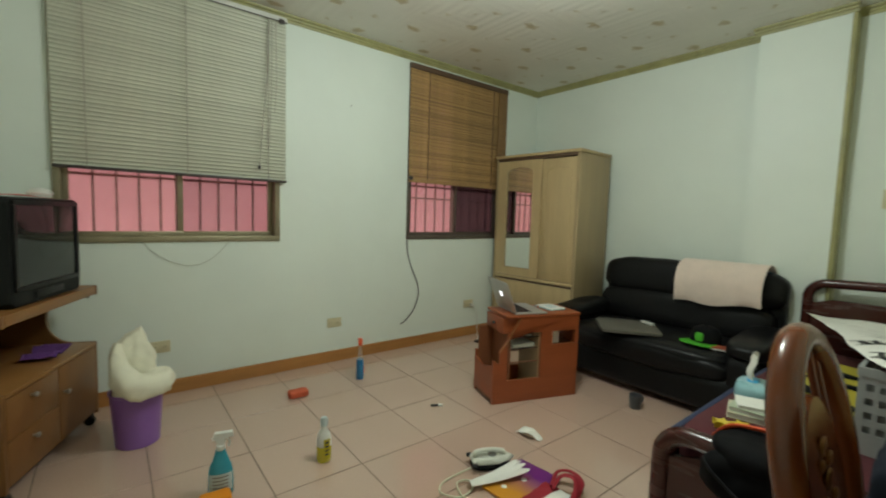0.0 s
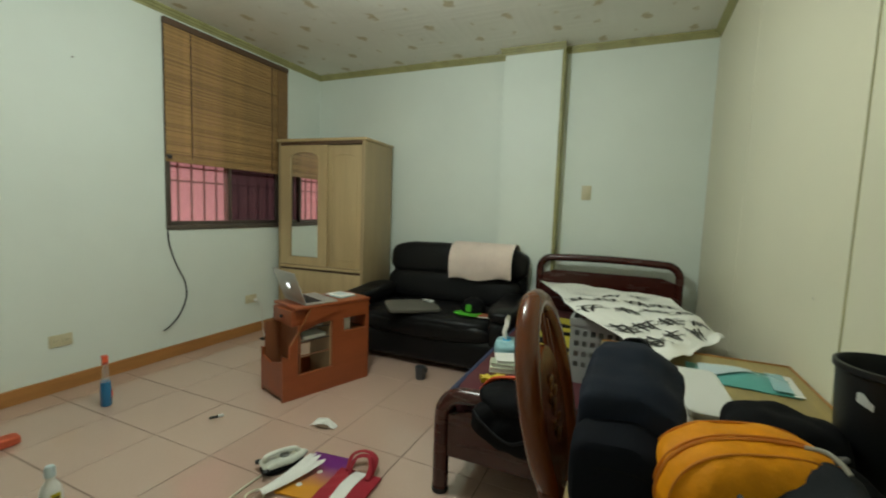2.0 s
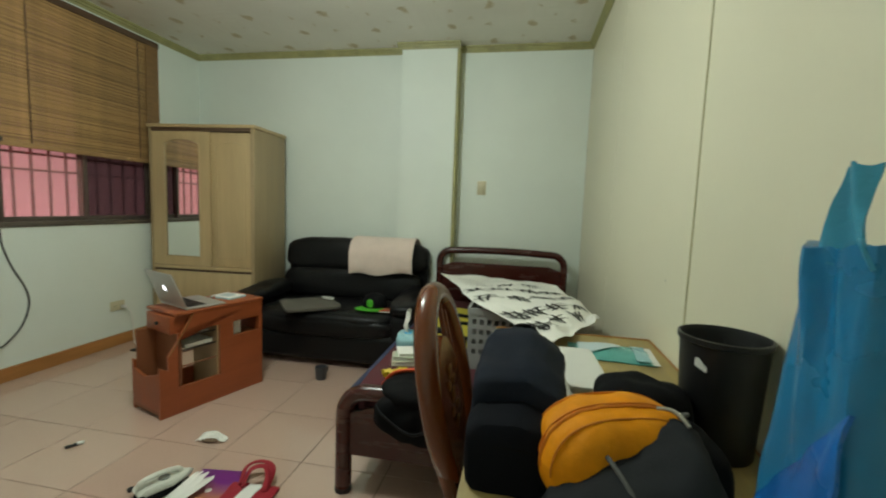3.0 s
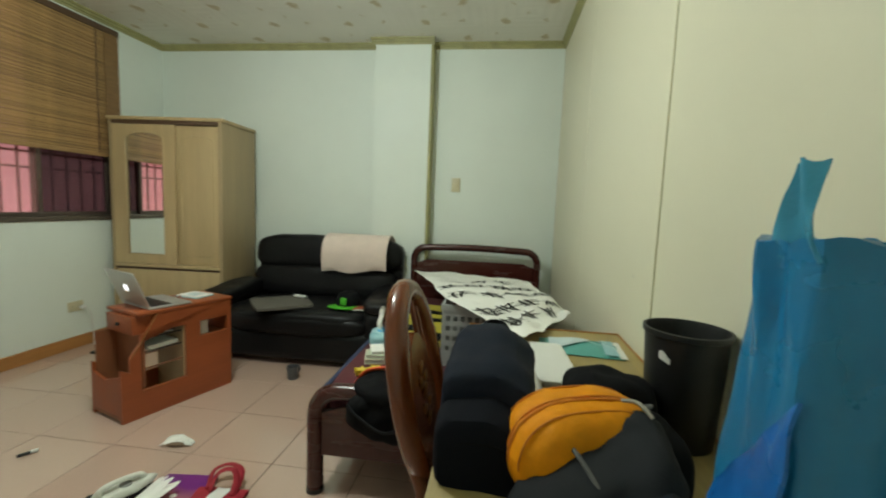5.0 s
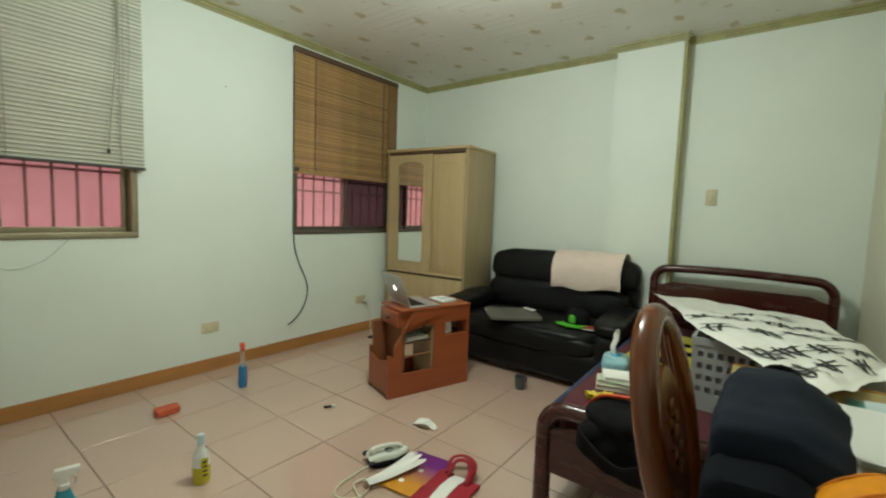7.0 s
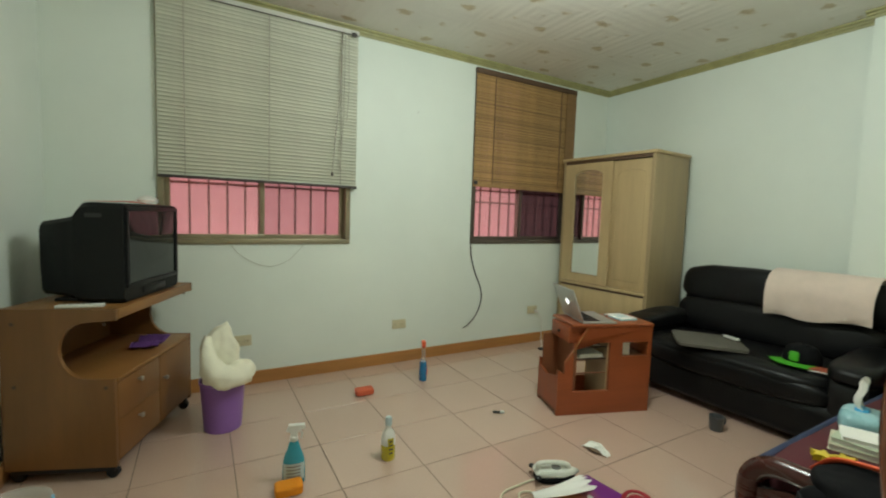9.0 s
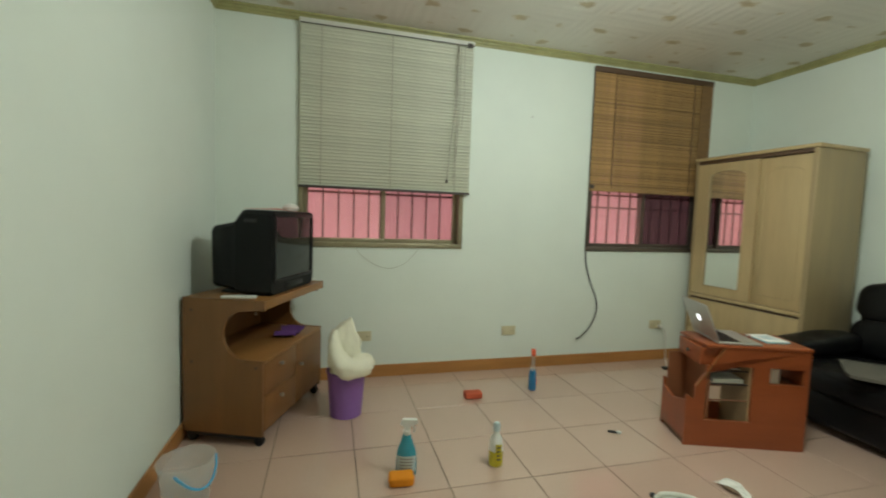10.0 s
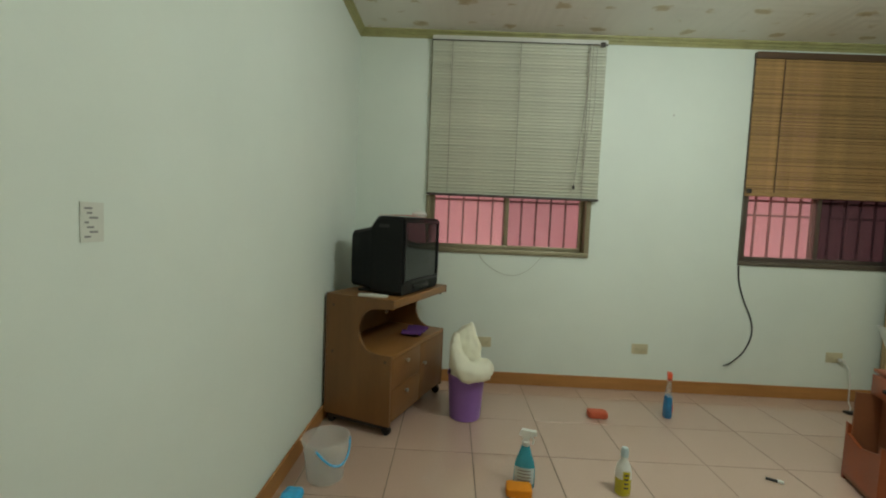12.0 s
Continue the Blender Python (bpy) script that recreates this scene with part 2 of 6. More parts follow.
M_GREEN = surf("bright_green_fabric", (0.07, 0.42, 0.02), 0.7, var=0.12)
M_BRICKRED = surf("brick_red_cover", (0.36, 0.07, 0.03), 0.5, var=0.12)
M_GREYCUP = surf("grey_plastic_cup", (0.075, 0.08, 0.09), 0.4, var=0.15)
M_BLUEBAG = surf("blue_polythene", (0.012, 0.30, 0.66), 0.3, var=0.18, big=4, fine=9, bump=0.35, depth=0.006, trans=0.25, other=(0.02, 0.20, 0.40))
M_BLUEFOLD = surf("doubled_blue_polythene", (0.006, 0.13, 0.46), 0.25, var=0.2, big=8, fine=22, bump=0.5, depth=0.006)
# brown for the shadow beneath the floor wrapper
M_BROWNSHADE = surf("dull_brown_shade", (0.16, 0.10, 0.06), 0.7, var=0.2, big=20)
M_PALECORD = surf("pale_cord", (0.52, 0.54, 0.47), 0.7, var=0.1)
M_IRON = surf("off_white_plastic", (0.66, 0.67, 0.60), 0.4, var=0.08, big=12)
M_DIMPLASTIC = surf("clear_bottle_plastic", (0.75, 0.78, 0.78), 0.15, var=0.05, alpha=0.2)
M_BLUEBAGPALE = surf("pale_blue_polythene", (0.06, 0.40, 0.62), 0.28, var=0.15, big=5, fine=18, bump=0.4, depth=0.008, trans=0.3)
M_MAROON = surf("maroon_bed_cover", (0.085, 0.014, 0.02), 0.85, var=0.2, big=5, fine=140, bump=0.4)
M_NAVYTRIM = surf("navy_blue_trim", (0.03, 0.045, 0.10), 0.85, var=0.15, fine=140)
M_YELCLOTH = surf("yellow_cloth", (0.55, 0.47, 0.05), 0.8, var=0.1, fine=120, bump=0.3)
M_YELLOW = surf("yellow_plastic", (0.70, 0.52, 0.03), 0.4, var=0.1)
M_CRATE = surf("light_grey_crate_plastic", (0.36, 0.37, 0.36), 0.5, var=0.06)
M_TEAL = surf("teal_printed_film", (0.10, 0.36, 0.33), 0.3, var=0.1)
M_PALEBLUE = surf("pale_blue_plastic_film", (0.35, 0.62, 0.68), 0.3, var=0.1, alpha=0.85)
M_BOOK = surf("cream_book_cover", (0.60, 0.57, 0.42), 0.6, var=0.08)
M_BOOK2 = surf("pale_green_book_cover", (0.48, 0.54, 0.40), 0.6, var=0.08)
M_CABLEBLACK = surf("black_cable", (0.015, 0.015, 0.015), 0.5, var=0.15)
M_PINKPAPER = surf("pink_paper", (0.75, 0.20, 0.19), 0.7, var=0.06)
M_REDCLOTH = surf("crimson_webbing", (0.33, 0.012, 0.025), 0.8, var=0.15, fine=160, bump=0.4)
M_SWEEP = surf("dark_bin_plastic", (0.007, 0.0072, 0.0078), 0.5, var=0.2, big=5, fine=150, bump=0.15)


def folder_material():
    """Purple running into orange across the cover."""
    m, nt, b = tree("purple_orange_cover")
    tc = nt.nodes.new("ShaderNodeTexCoord")
    sp = nt.nodes.new("ShaderNodeSeparateXYZ")
    link(nt, tc.outputs["Generated"], sp.inputs[0])
    f = math_node(nt, "ADD", sp.outputs[0], math_node(nt, "MULTIPLY", math_node(nt, "SUBTRACT", noise_tex(nt, 9), 0.5), 0.3))
    link(nt, mix(nt, ramp(nt, f, 0.2, 0.75), (0.62, 0.27, 0.02), (0.17, 0.02, 0.20)), b.inputs["Base Color"])
    b.inputs["Roughness"].default_value = 0.35
    return m


M_FOLDER = folder_material()


# ---- shape helpers
def part(name, bm, material, parent, label="", smooth=True, bevel=0.0):
    """Links a bmesh as one mesh object under a thing or a part."""
    bmesh.ops.recalc_face_normals(bm, faces=bm.faces)
    me = bpy.data.meshes.new(name)
    bm.to_mesh(me)
    bm.free()
    me.materials.append(material)
    ob = new(name, me)
    ob.parent = parent
    if label:
        tagged(ob, label)
    if smooth:
        me.shade_smooth()
        me.set_sharp_from_angle(angle=radians(38))
    return ob


def thing(name, m, label, category, group="", kind=""):
    ob = new(name)
    ob.empty_display_size = 0.05
    ob.matrix_world = m
    return tagged(ob, label, category, group, kind)


def box(bm, a, b, bevel=0.0, seg=2, m=None):
    verts = bmesh.ops.create_cube(bm, size=1)["verts"]
    for v in verts:
        v.co = Vector([a[i] + (v.co[i] + 0.5) * (b[i] - a[i]) for i in range(3)])
    if bevel:
        r = bmesh.ops.bevel(bm, geom=list({e for v in verts for e in v.link_edges}), offset=bevel, segments=seg, profile=0.5, affect="EDGES")
        verts = list({v for f in r["faces"] for v in f.verts} | {v for v in verts if v.is_valid})
    if m is not None:
        bmesh.ops.transform(bm, matrix=m, verts=verts)
    return bm


def boxes(*items, bevel=0.0):
    bm = bmesh.new()
    for a, b in items:
        box(bm, a, b, bevel)
    return bm


def rings(bm, loops, caps=True, closed=True):
    """Skins a list of equally long loops of points."""
    made = [[bm.verts.new(p) for p in loop] for loop in loops]
    n = len(made[0])
    for u, v in zip(made, made[1:]):
        for k in range(n if closed else n - 1):
            bm.faces.new((u[k], u[(k + 1) % n], v[(k + 1) % n], v[k]))
    if caps:
        bm.faces.new(made[0][::-1])
        bm.faces.new(made[-1])
    return bm


def lathe(bm, profile, seg=24, at=(0, 0, 0), caps=True):
    """Turns (radius, height) pairs round the z axis."""
    return rings(bm, [[(at[0] + r * math.cos(2 * math.pi * k / seg), at[1] + r * math.sin(2 * math.pi * k / seg), at[2] + z) for k in range(seg)] for r, z in profile], caps)


def tube(bm, path, radius, seg=8, flat=1.0, loop=False):
    """Sweeps a round or flattened section along points."""
    pts = [Vector(p) for p in path]
    n = len(pts)
    up = None
    loops = []
    for i, p in enumerate(pts):
        d = (pts[(i + 1) % n if loop else min(i + 1, n - 1)] - pts[i - 1 if loop else max(i - 1, 0)]).normalized()
        if up is None:
            up = d.orthogonal().normalized()
        up = (up - d * up.dot(d)).normalized()
        side = d.cross(up)
        r = radius[i] if isinstance(radius, (list, tuple)) else radius
        loops.append([p + up * r * math.cos(2 * math.pi * k / seg) * flat + side * r * math.sin(2 * math.pi * k / seg) for k in range(seg)])
    if loop:
        loops.append(loops[0])
    rings(bm, loops, caps=not loop)
    if loop:
        bmesh.ops.remove_doubles(bm, verts=bm.verts, dist=1e-6)
    return bm


def arc(points, n=8):
    """A smooth curve through points (Catmull-Rom)."""
    p = [Vector(q) for q in points]
    p = [p[0] * 2 - p[1]] + p + [p[-1] * 2 - p[-2]]
    out = []
    for i in range(1, len(p) - 2):
        for k in range(n):
            t = k / n
            out.append(0.5 * ((2 * p[i]) + (p[i + 1] - p[i - 1]) * t + (2 * p[i - 1] - 5 * p[i] + 4 * p[i + 1] - p[i + 2]) * t * t + (3 * p[i] - p[i - 1] - 3 * p[i + 1] + p[i + 2]) * t ** 3))
    return out + [p[-2]]


def slab(bm, outline, a, b, axis=1):
    """Extrudes a flat outline of (u, v) pairs from a to b along an axis."""
    def at(u, v, w):
        c = [u, v]
        c.insert(axis, w)
        return c
    return rings(bm, [[at(u, v, w) for u, v in outline] for w in (a, b)])


def blob(bm, a, b, power=4.0, lumps=0.0, scale=6.0, cuts=7, m=None, shape=None, seed=0.0):
    """A soft, rounded box between two corners, with folds."""
    tmp = bmesh.new()
    bmesh.ops.create_cube(tmp, size=2)
    bmesh.ops.subdivide_edges(tmp, edges=tmp.edges, cuts=cuts, use_grid_fill=True)
    half = [(b[i] - a[i]) / 2 for i in range(3)]
    mid = Vector([(b[i] + a[i]) / 2 for i in range(3)])
    for v in tmp.verts:
        c = v.co.copy()
        k = (abs(c.x) ** power + abs(c.y) ** power + abs(c.z) ** power) ** (1 / power)
        c /= k
        if shape:
            c = Vector(shape(c.x, c.y, c.z))
        p = Vector([c[i] * half[i] for i in range(3)])
        if lumps:
            q = (p + mid) * scale + Vector((seed, seed * 1.7, seed * 0.6))
            p += c.normalized() * lumps * (noise.noise(q) + 0.5 * noise.noise(q * 2.3))
        p += mid
        v.co = m @ p if m is not None else p
    me = bpy.data.meshes.new("tmp")
    tmp.to_mesh(me)
    tmp.free()
    bm.from_mesh(me)
    bpy.data.meshes.remove(me)
    return bm


def loft(sections, lumps=0.004, scale=14, seed=0.0, soft=0.6):
    """A sewn bag: sections skinned, refined and crumpled."""
    bm = rings(bmesh.new(), sections)
    for cuts in (1, 1):
        bmesh.ops.subdivide_edges(bm, edges=bm.edges, cuts=cuts, smooth=0.0, use_grid_fill=True)
    for k in range(2):
        bmesh.ops.smooth_vert(bm, verts=bm.verts, factor=soft, use_axis_x=True, use_axis_y=True, use_axis_z=True)
    bmesh.ops.recalc_face_normals(bm, faces=bm.faces)
    bm.normal_update()
    for v in bm.verts:
        q = v.co * scale + Vector((seed, seed * 1.3, seed * 0.7))
        v.co += v.normal * lumps * (noise.noise(q) + 0.6 * noise.noise(q * 2.4))
        v.co.z = max(v.co.z, 0.0005)
    return bm


def sheet(bm, f, nu, nv, thick=0.002):
    """A sheet f(u, v) with thickness downwards along its normal."""
    grid = [[Vector(f(i / nu, j / nv)) for j in range(nv + 1)] for i in range(nu + 1)]
    top = [[bm.verts.new(p) for p in row] for row in grid]
    low = []
    for i in range(nu + 1):
        row = []
        for j in range(nv + 1):
            du = grid[min(i + 1, nu)][j] - grid[max(i - 1, 0)][j]
            dv = grid[i][min(j + 1, nv)] - grid[i][max(j - 1, 0)]
            nrm = du.cross(dv).normalized()
            row.append(bm.verts.new(grid[i][j] - nrm * thick))
        low.append(row)
    for i in range(nu):
        for j in range(nv):
            bm.faces.new((top[i][j], top[i + 1][j], top[i + 1][j + 1], top[i][j + 1]))
            bm.faces.new((low[i][j], low[i][j + 1], low[i + 1][j + 1], low[i + 1][j]))
    for i in range(nu):
        for j in (0, nv):
            bm.faces.new((top[i][j], top[i + 1][j], low[i + 1][j], low[i][j]))
    for j in range(nv):
        for i in (0, nu):
            bm.faces.new((top[i][j], top[i][j + 1], low[i][j + 1], low[i][j]))
    return bm


# ---- the room
XW, XE, YN, YS, H = -0.767, 3.737, 3.149, -0.494, 2.565
W1 = (-0.245, 0.965, 0.977, 2.50)
W2 = (2.055, 3.235, 0.975, 2.47)
TH = 0.15
PD = 0.12


def structure(name, bm, material, label, category=""):
    return tagged(part(name, bm, material, None, smooth=False), label, category or name.split("_")[0], kind="structure")


floor_ob = structure("floor", boxes(((XW - TH, YS - TH, -0.12), (XE + TH, YN + TH, -0.0035))), M_GROUT, "floor of pinkish beige glazed square tiles with dark joints")
structure("wall_north", boxes(
    ((XW - TH, YN, 0), (XE + TH, YN + TH, W1[2])),
    ((XW - TH, YN, W1[2]), (W1[0], YN + TH, W1[3])), ((W1[1], YN, W1[2]), (W2[0], YN + TH, W1[3])), ((W2[1], YN, W1[2]), (XE + TH, YN + TH, W1[3])),
    ((W2[0], YN, W2[3]), (W2[1], YN + TH, W1[3])),
    ((XW - TH, YN, W1[3]), (XE + TH, YN + TH, H))), M_WALL, "pale mint painted wall with two window openings", "wall")
structure("wall_west", boxes(((XW - TH, YS, 0), (XW, YN, H))), M_WALL, "pale mint painted plain wall", "wall")
structure("wall_east", boxes(((XE, YS, 0), (XE + TH, YN, H)), ((XE - PD, 0.600, 0), (XE, 1.072, H))), M_WALL, "pale mint painted wall with a square pillar", "wall")
structure("wall_south", boxes(((XW - TH, YS - TH, 0), (XE + TH, YS - 0.02, H))), M_CREAM, "cream panelled wall behind the built-in doors", "wall")
structure("ceiling", boxes(((XW - TH, YS - TH, H), (XE + TH, YN + TH, H + 0.1))), M_CEIL, "pale printed ceiling boards with brown flower marks")

# built-in cupboard fronts along the south side, with dark gaps between them
PANELS = ((XW, 0.10), (0.106, 1.350), (1.364, 2.545), (2.553, XE))
for i, (a, b) in enumerate(PANELS):
    d = structure("door_%d" % (i + 1), box(bmesh.new(), (a, YS - 0.02, 0.02), (b, YS, H - 0.05), 0.002), M_CREAM, "tall cream painted cupboard door with flush edges", "door")
    if i == 2:
        bm = lathe(bmesh.new(), [(0.006, 0), (0.006, 0.012), (0.012, 0.016), (0.0125, 0.024), (0.006, 0.028)], 16)
        bmesh.ops.transform(bm, matrix=pose(1.551, YS, 0.978, 90), verts=bm.verts)
        part("knob", bm, M_GREYINK, d, "small round dull metal knob")
for x, w in ((1.357, 0.014), (2.549, 0.008), (0.103, 0.006)):
    structure("trim", boxes(((x - w / 2, YS - 0.018, 0.02), (x + w / 2, YS - 0.004, H - 0.05))), M_CORNICE, "thin olive brown strip between cupboard doors")


def cornice(name, a, b, inward):
    """A stepped moulding under the ceiling from a to b."""
    ax, ay = Vector((*a, 0)), Vector((*b, 0))
    n = Vector((*inward, 0))
    prof = ((0.0, H - 0.05), (0.006, H - 0.05), (0.010, H - 0.034), (0.020, H - 0.030), (0.022, H - 0.018), (0.036, H - 0.012), (0.038, H), (0.0, H))
    bm = rings(bmesh.new(), [[e + n * d + Vector((0, 0, z)) for d, z in prof] for e in (ax, ay)])
    return structure(name, bm, M_CORNICE, "olive gold stepped moulding along the ceiling edge", "trim")


cornice("trim", (XW, YN), (XE, YN), (0, -1))
cornice("trim", (XW, YS), (XW, YN), (1, 0))
cornice("trim", (XE, 1.072), (XE, YN), (-1, 0))
cornice("trim", (XE - PD, 0.572), (XE - PD, 1.110), (-1, 0))
cornice("trim", (XE, YS), (XE, 0.60), (-1, 0))
cornice("trim", (XE - PD, 1.072), (XE, 1.072), (0, 1))
cornice("trim", (XW, YS), (XE, YS), (0, 1))
structure("trim", box(bmesh.new(), (XE - PD - 0.004, 0.577, 0.0), (XE, 0.599, H - 0.05), 0.004), M_CORNICE, "olive painted vertical strip at the pillar edge")
for a, b in (((XW, YN - 0.013, 0), (XE, YN, 0.09)), ((XW, YS, 0), (XW + 0.013, YN - 0.013, 0.09)), ((XE - 0.012, 1.075, 0), (XE, YN - 0.013, 0.09))):
    structure("baseboard", box(bmesh.new(), a, b, 0.003), M_BASE, "orange brown wooden skirting board")


def window(name, w, mull, right_mat, frame_mat, first_bar, bars, rails, label):
    x0, x1, z0, z1 = w
    win = thing(name, pose(x0, YN, z0), label, "window", kind="structure")
    wd, ht = x1 - x0, z1 - z0
    mx = mull - x0
    f = 0.035
    for nm, a, b in (("sill_rail", (0, -0.012, 0), (wd, 0.10, f)), ("head_rail", (0, -0.012, ht - f), (wd, 0.10, ht)), ("jamb", (0, -0.012, f), (f, 0.10, ht - f)), ("jamb", (wd - f, -0.012, f), (wd, 0.10, ht - f))):
        part(nm, box(bmesh.new(), a, b, 0.003), frame_mat, win)
    for nm, a, b, y, mt in (("sash", f, mx + 0.02, 0.03, M_PANE), ("sash", mx - 0.02, wd - f, 0.058, right_mat)):
        s = 0.03
        bm = boxes(((a, y, f), (b, y + 0.024, f + s)), ((a, y, ht - f - s), (b, y + 0.024, ht - f)), ((a, y, f + s), (a + s, y + 0.024, ht - f - s)), ((b - s, y, f + s), (b, y + 0.024, ht - f - s)), bevel=0.002)
        sash = part(nm, bm, frame_mat, win)
        if mt:
            pane = part("pane", boxes(((a + s, y + 0.010, f + s), (b - s, y + 0.014, ht - f - s))), mt, sash, "dusty darkened pane")
            pane.visible_shadow = False
    for i in range(bars):
        x = first_bar + i * 0.1125
        part("bar", box(bmesh.new(), (x - 0.007, 0.150, -0.05), (x + 0.007, 0.162, ht + 0.05)), M_BAR, win, smooth=False)
    for z in rails:
        part("rail", box(bmesh.new(), (-0.02, 0.163, z - z0 - 0.008), (wd + 0.02, 0.172, z - z0 + 0.008)), M_BAR, win, smooth=False)
    # pink backdrop behind the bars, glowing in place of real outdoor light
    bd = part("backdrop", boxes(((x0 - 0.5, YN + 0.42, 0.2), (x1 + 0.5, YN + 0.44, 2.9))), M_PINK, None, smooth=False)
    tagged(bd, "pink backdrop outside the window with its light added as glow", "backdrop", kind="structure")
    return win


window("window_1", W1, 0.352, M_SCREEN2, M_ALU, 0.055, 11, (1.378, 1.02), "sliding aluminium window with iron bars outside")
window("window_2", W2, 2.630, M_SCREEN, M_ALUDARK, 0.092, 10, (1.462, 1.352, 1.02), "sliding dark aluminium window with iron bars outside")


def venetian_blind():
    x0, x1, top, bot = -0.240, 1.000, 2.523, 1.392
    bl = thing("venetian_blind", pose(x0, YN - 0.036, bot), "warm grey metal venetian blind lowered over most of the window", "blind")
    w, h = x1 - x0, top - bot
    part("head_rail", box(bmesh.new(), (0, -0.016, h - 0.03), (w, 0.022, h), 0.003), M_RAIL, bl, "white enamelled head rail")
    part("lower_edge", box(bmesh.new(), (0, -0.018, h - 0.036), (w, -0.010, h - 0.03), 0.001), M_DARKRAIL, bl)
    part("bottom_rail", box(bmesh.new(), (0, -0.014, 0), (w, 0.012, 0.018), 0.004), M_DARKRAIL, bl, "dark bottom rail")
    slat = None
    n = 46
    for i in range(n):
        z = 0.030 + i * (h - 0.075) / (n - 1)
        if slat is None:
            bm = bmesh.new()
            prof = [(-0.0130, -0.0030), (-0.007, 0.0010), (0, 0.0026), (0.007, 0.0010), (0.0130, -0.0030)]
            sec = [Vector((0, u, v)) for u, v in prof] + [Vector((0, u, v - 0.0006)) for u, v in prof[::-1]]
            rot = Matrix.Rotation(radians(-60), 3, "X")
            rings(bm, [[rot @ s + Vector((x, 0, 0)) for s in sec] for x in (0.004, w * 0.33, w * 0.66, w - 0.004)])
            slat = part("slat", bm, M_SLAT, bl)
            ob = slat
        else:
            ob = new("slat", slat.data)
            ob.parent = bl
        ob.location = (0, 0, z)
        ob.rotation_euler = (radians(random.uniform(-1.5, 1.5)), 0, 0)
    for x in (0.145, 0.63, 1.115):
        part("ladder_cord", box(bmesh.new(), (x - 0.002, -0.016, 0.01), (x + 0.002, -0.013, h - 0.03)), M_CORD, bl, smooth=False)
    part("wand", tube(bmesh.new(), [(1.115, -0.026, h - 0.04), (1.10, -0.032, h * 0.6), (1.07, -0.036, 0.36), (1.05, -0.034, 0.10)], 0.0032, 8), M_CORD, bl, "hanging tilt wand")
    part("wand_tip", lathe(bmesh.new(), [(0.004, 0), (0.009, 0.005), (0.009, 0.025), (0.004, 0.03)], 10, (1.05, -0.034, 0.078)), M_DARKRAIL, bl)
    part("pull_cord", tube(bmesh.new(), [(1.135, -0.024, h - 0.04), (1.13, -0.03, h * 0.5), (1.105, -0.03, 0.12)], 0.0018, 6), M_CORD, bl)
    part("pull_cord", tube(bmesh.new(), [(1.16, -0.024, h - 0.04), (1.165, -0.03, h * 0.6), (1.15, -0.03, h * 0.42)], 0.0018, 6), M_CORD, bl)
    part("bracket", box(bmesh.new(), (w - 0.055, -0.024, h - 0.05), (w - 0.02, -0.016, h - 0.018), 0.002), M_DARKRAIL, bl)


def bamboo_blind():
    x0, x1, top, bot = 2.048, 3.238, 2.489, 1.478
    bl = thing("bamboo_blind", pose(x0, YN - 0.030, bot), "honey brown bamboo roll blind lowered over most of the window", "blind")
    w, h = x1 - x0, top - bot
    part("valance_rail", box(bmesh.new(), (0, -0.012, h - 0.045), (w, 0.024, h), 0.003), M_BAMRAIL, bl, "dark stained top rail")
    slat = None
    n = 108
    for i in range(n):
        z = 0.034 + i * (h - 0.085) / (n - 1)
        if slat is None:
            slat = part("bamboo_slat", box(bmesh.new(), (0.002, -0.0022, -0.0040), (w - 0.002, 0.0022, 0.0040), 0.0012, 1), M_BAMBOO, bl)
            ob = slat
        else:
            ob = new("bamboo_slat", slat.data)
            ob.parent = bl
        ob.location = (random.uniform(-0.002, 0.002), random.uniform(-0.0015, 0.0015), z)
        ob.rotation_euler = (radians(random.uniform(-8, 8)), radians(random.uniform(-0.08, 0.08)), 0)
    part("bottom_slat", box(bmesh.new(), (0, -0.010, 0), (w, 0.008, 0.030), 0.004), M_BAMBOO, bl)
    for x in (0.20, w - 0.20):
        part("tape", box(bmesh.new(), (x - 0.004, -0.0068, 0.0), (x + 0.004, -0.0044, h - 0.045)), M_BAMRAIL, bl, smooth=False)
    part("side_strip", box(bmesh.new(), (w - 0.13, -0.0085, 0.031), (w - 0.006, -0.0070, h - 0.046)), M_BAMSTRIP, bl, "darker strip along one edge", smooth=False)
    part("cord_hook", box(bmesh.new(), (-0.004, -0.03, 0.02), (0.03, -0.011, 0.05), 0.006), M_DARKRAIL, bl)


venetian_blind()
bamboo_blind()


def wall_plate(x, y, z, turn, wd, ht, label, holes):
    p = thing("wall_socket" if holes else "light_switch", pose(x, y, z, 0, 0, turn), label, "socket" if holes else "switch", "wall plates")
    part("plate", box(bmesh.new(), (-wd / 2, -0.008, -ht / 2), (wd / 2, 0, ht / 2), 0.003), M_PLATE, p)
    if holes:
        for dx in (-0.028, 0.028):
            part("socket_face", box(bmesh.new(), (dx - 0.02, -0.011, -0.016), (dx + 0.02, -0.008, 0.016), 0.001), M_PLATE, p)
            for s in (-0.006, 0.006):
                part("slot", box(bmesh.new(), (dx + s - 0.0012, -0.0115, -0.005), (dx + s + 0.0012, -0.0112, 0.006)), M_HOLE, p, smooth=False)
    else:
        part("rocker", box(bmesh.new(), (-0.018, -0.014, -0.03), (0.018, -0.008, 0.03), 0.002), M_PLATE, p)


wall_plate(1.392, YN, 0.317, 0, 0.118, 0.074, "yellowed ivory double wall socket above the skirting", True)
wall_plate(0.225, YN, 0.314, 0, 0.118, 0.074, "yellowed ivory double wall socket behind the purple bin", True)
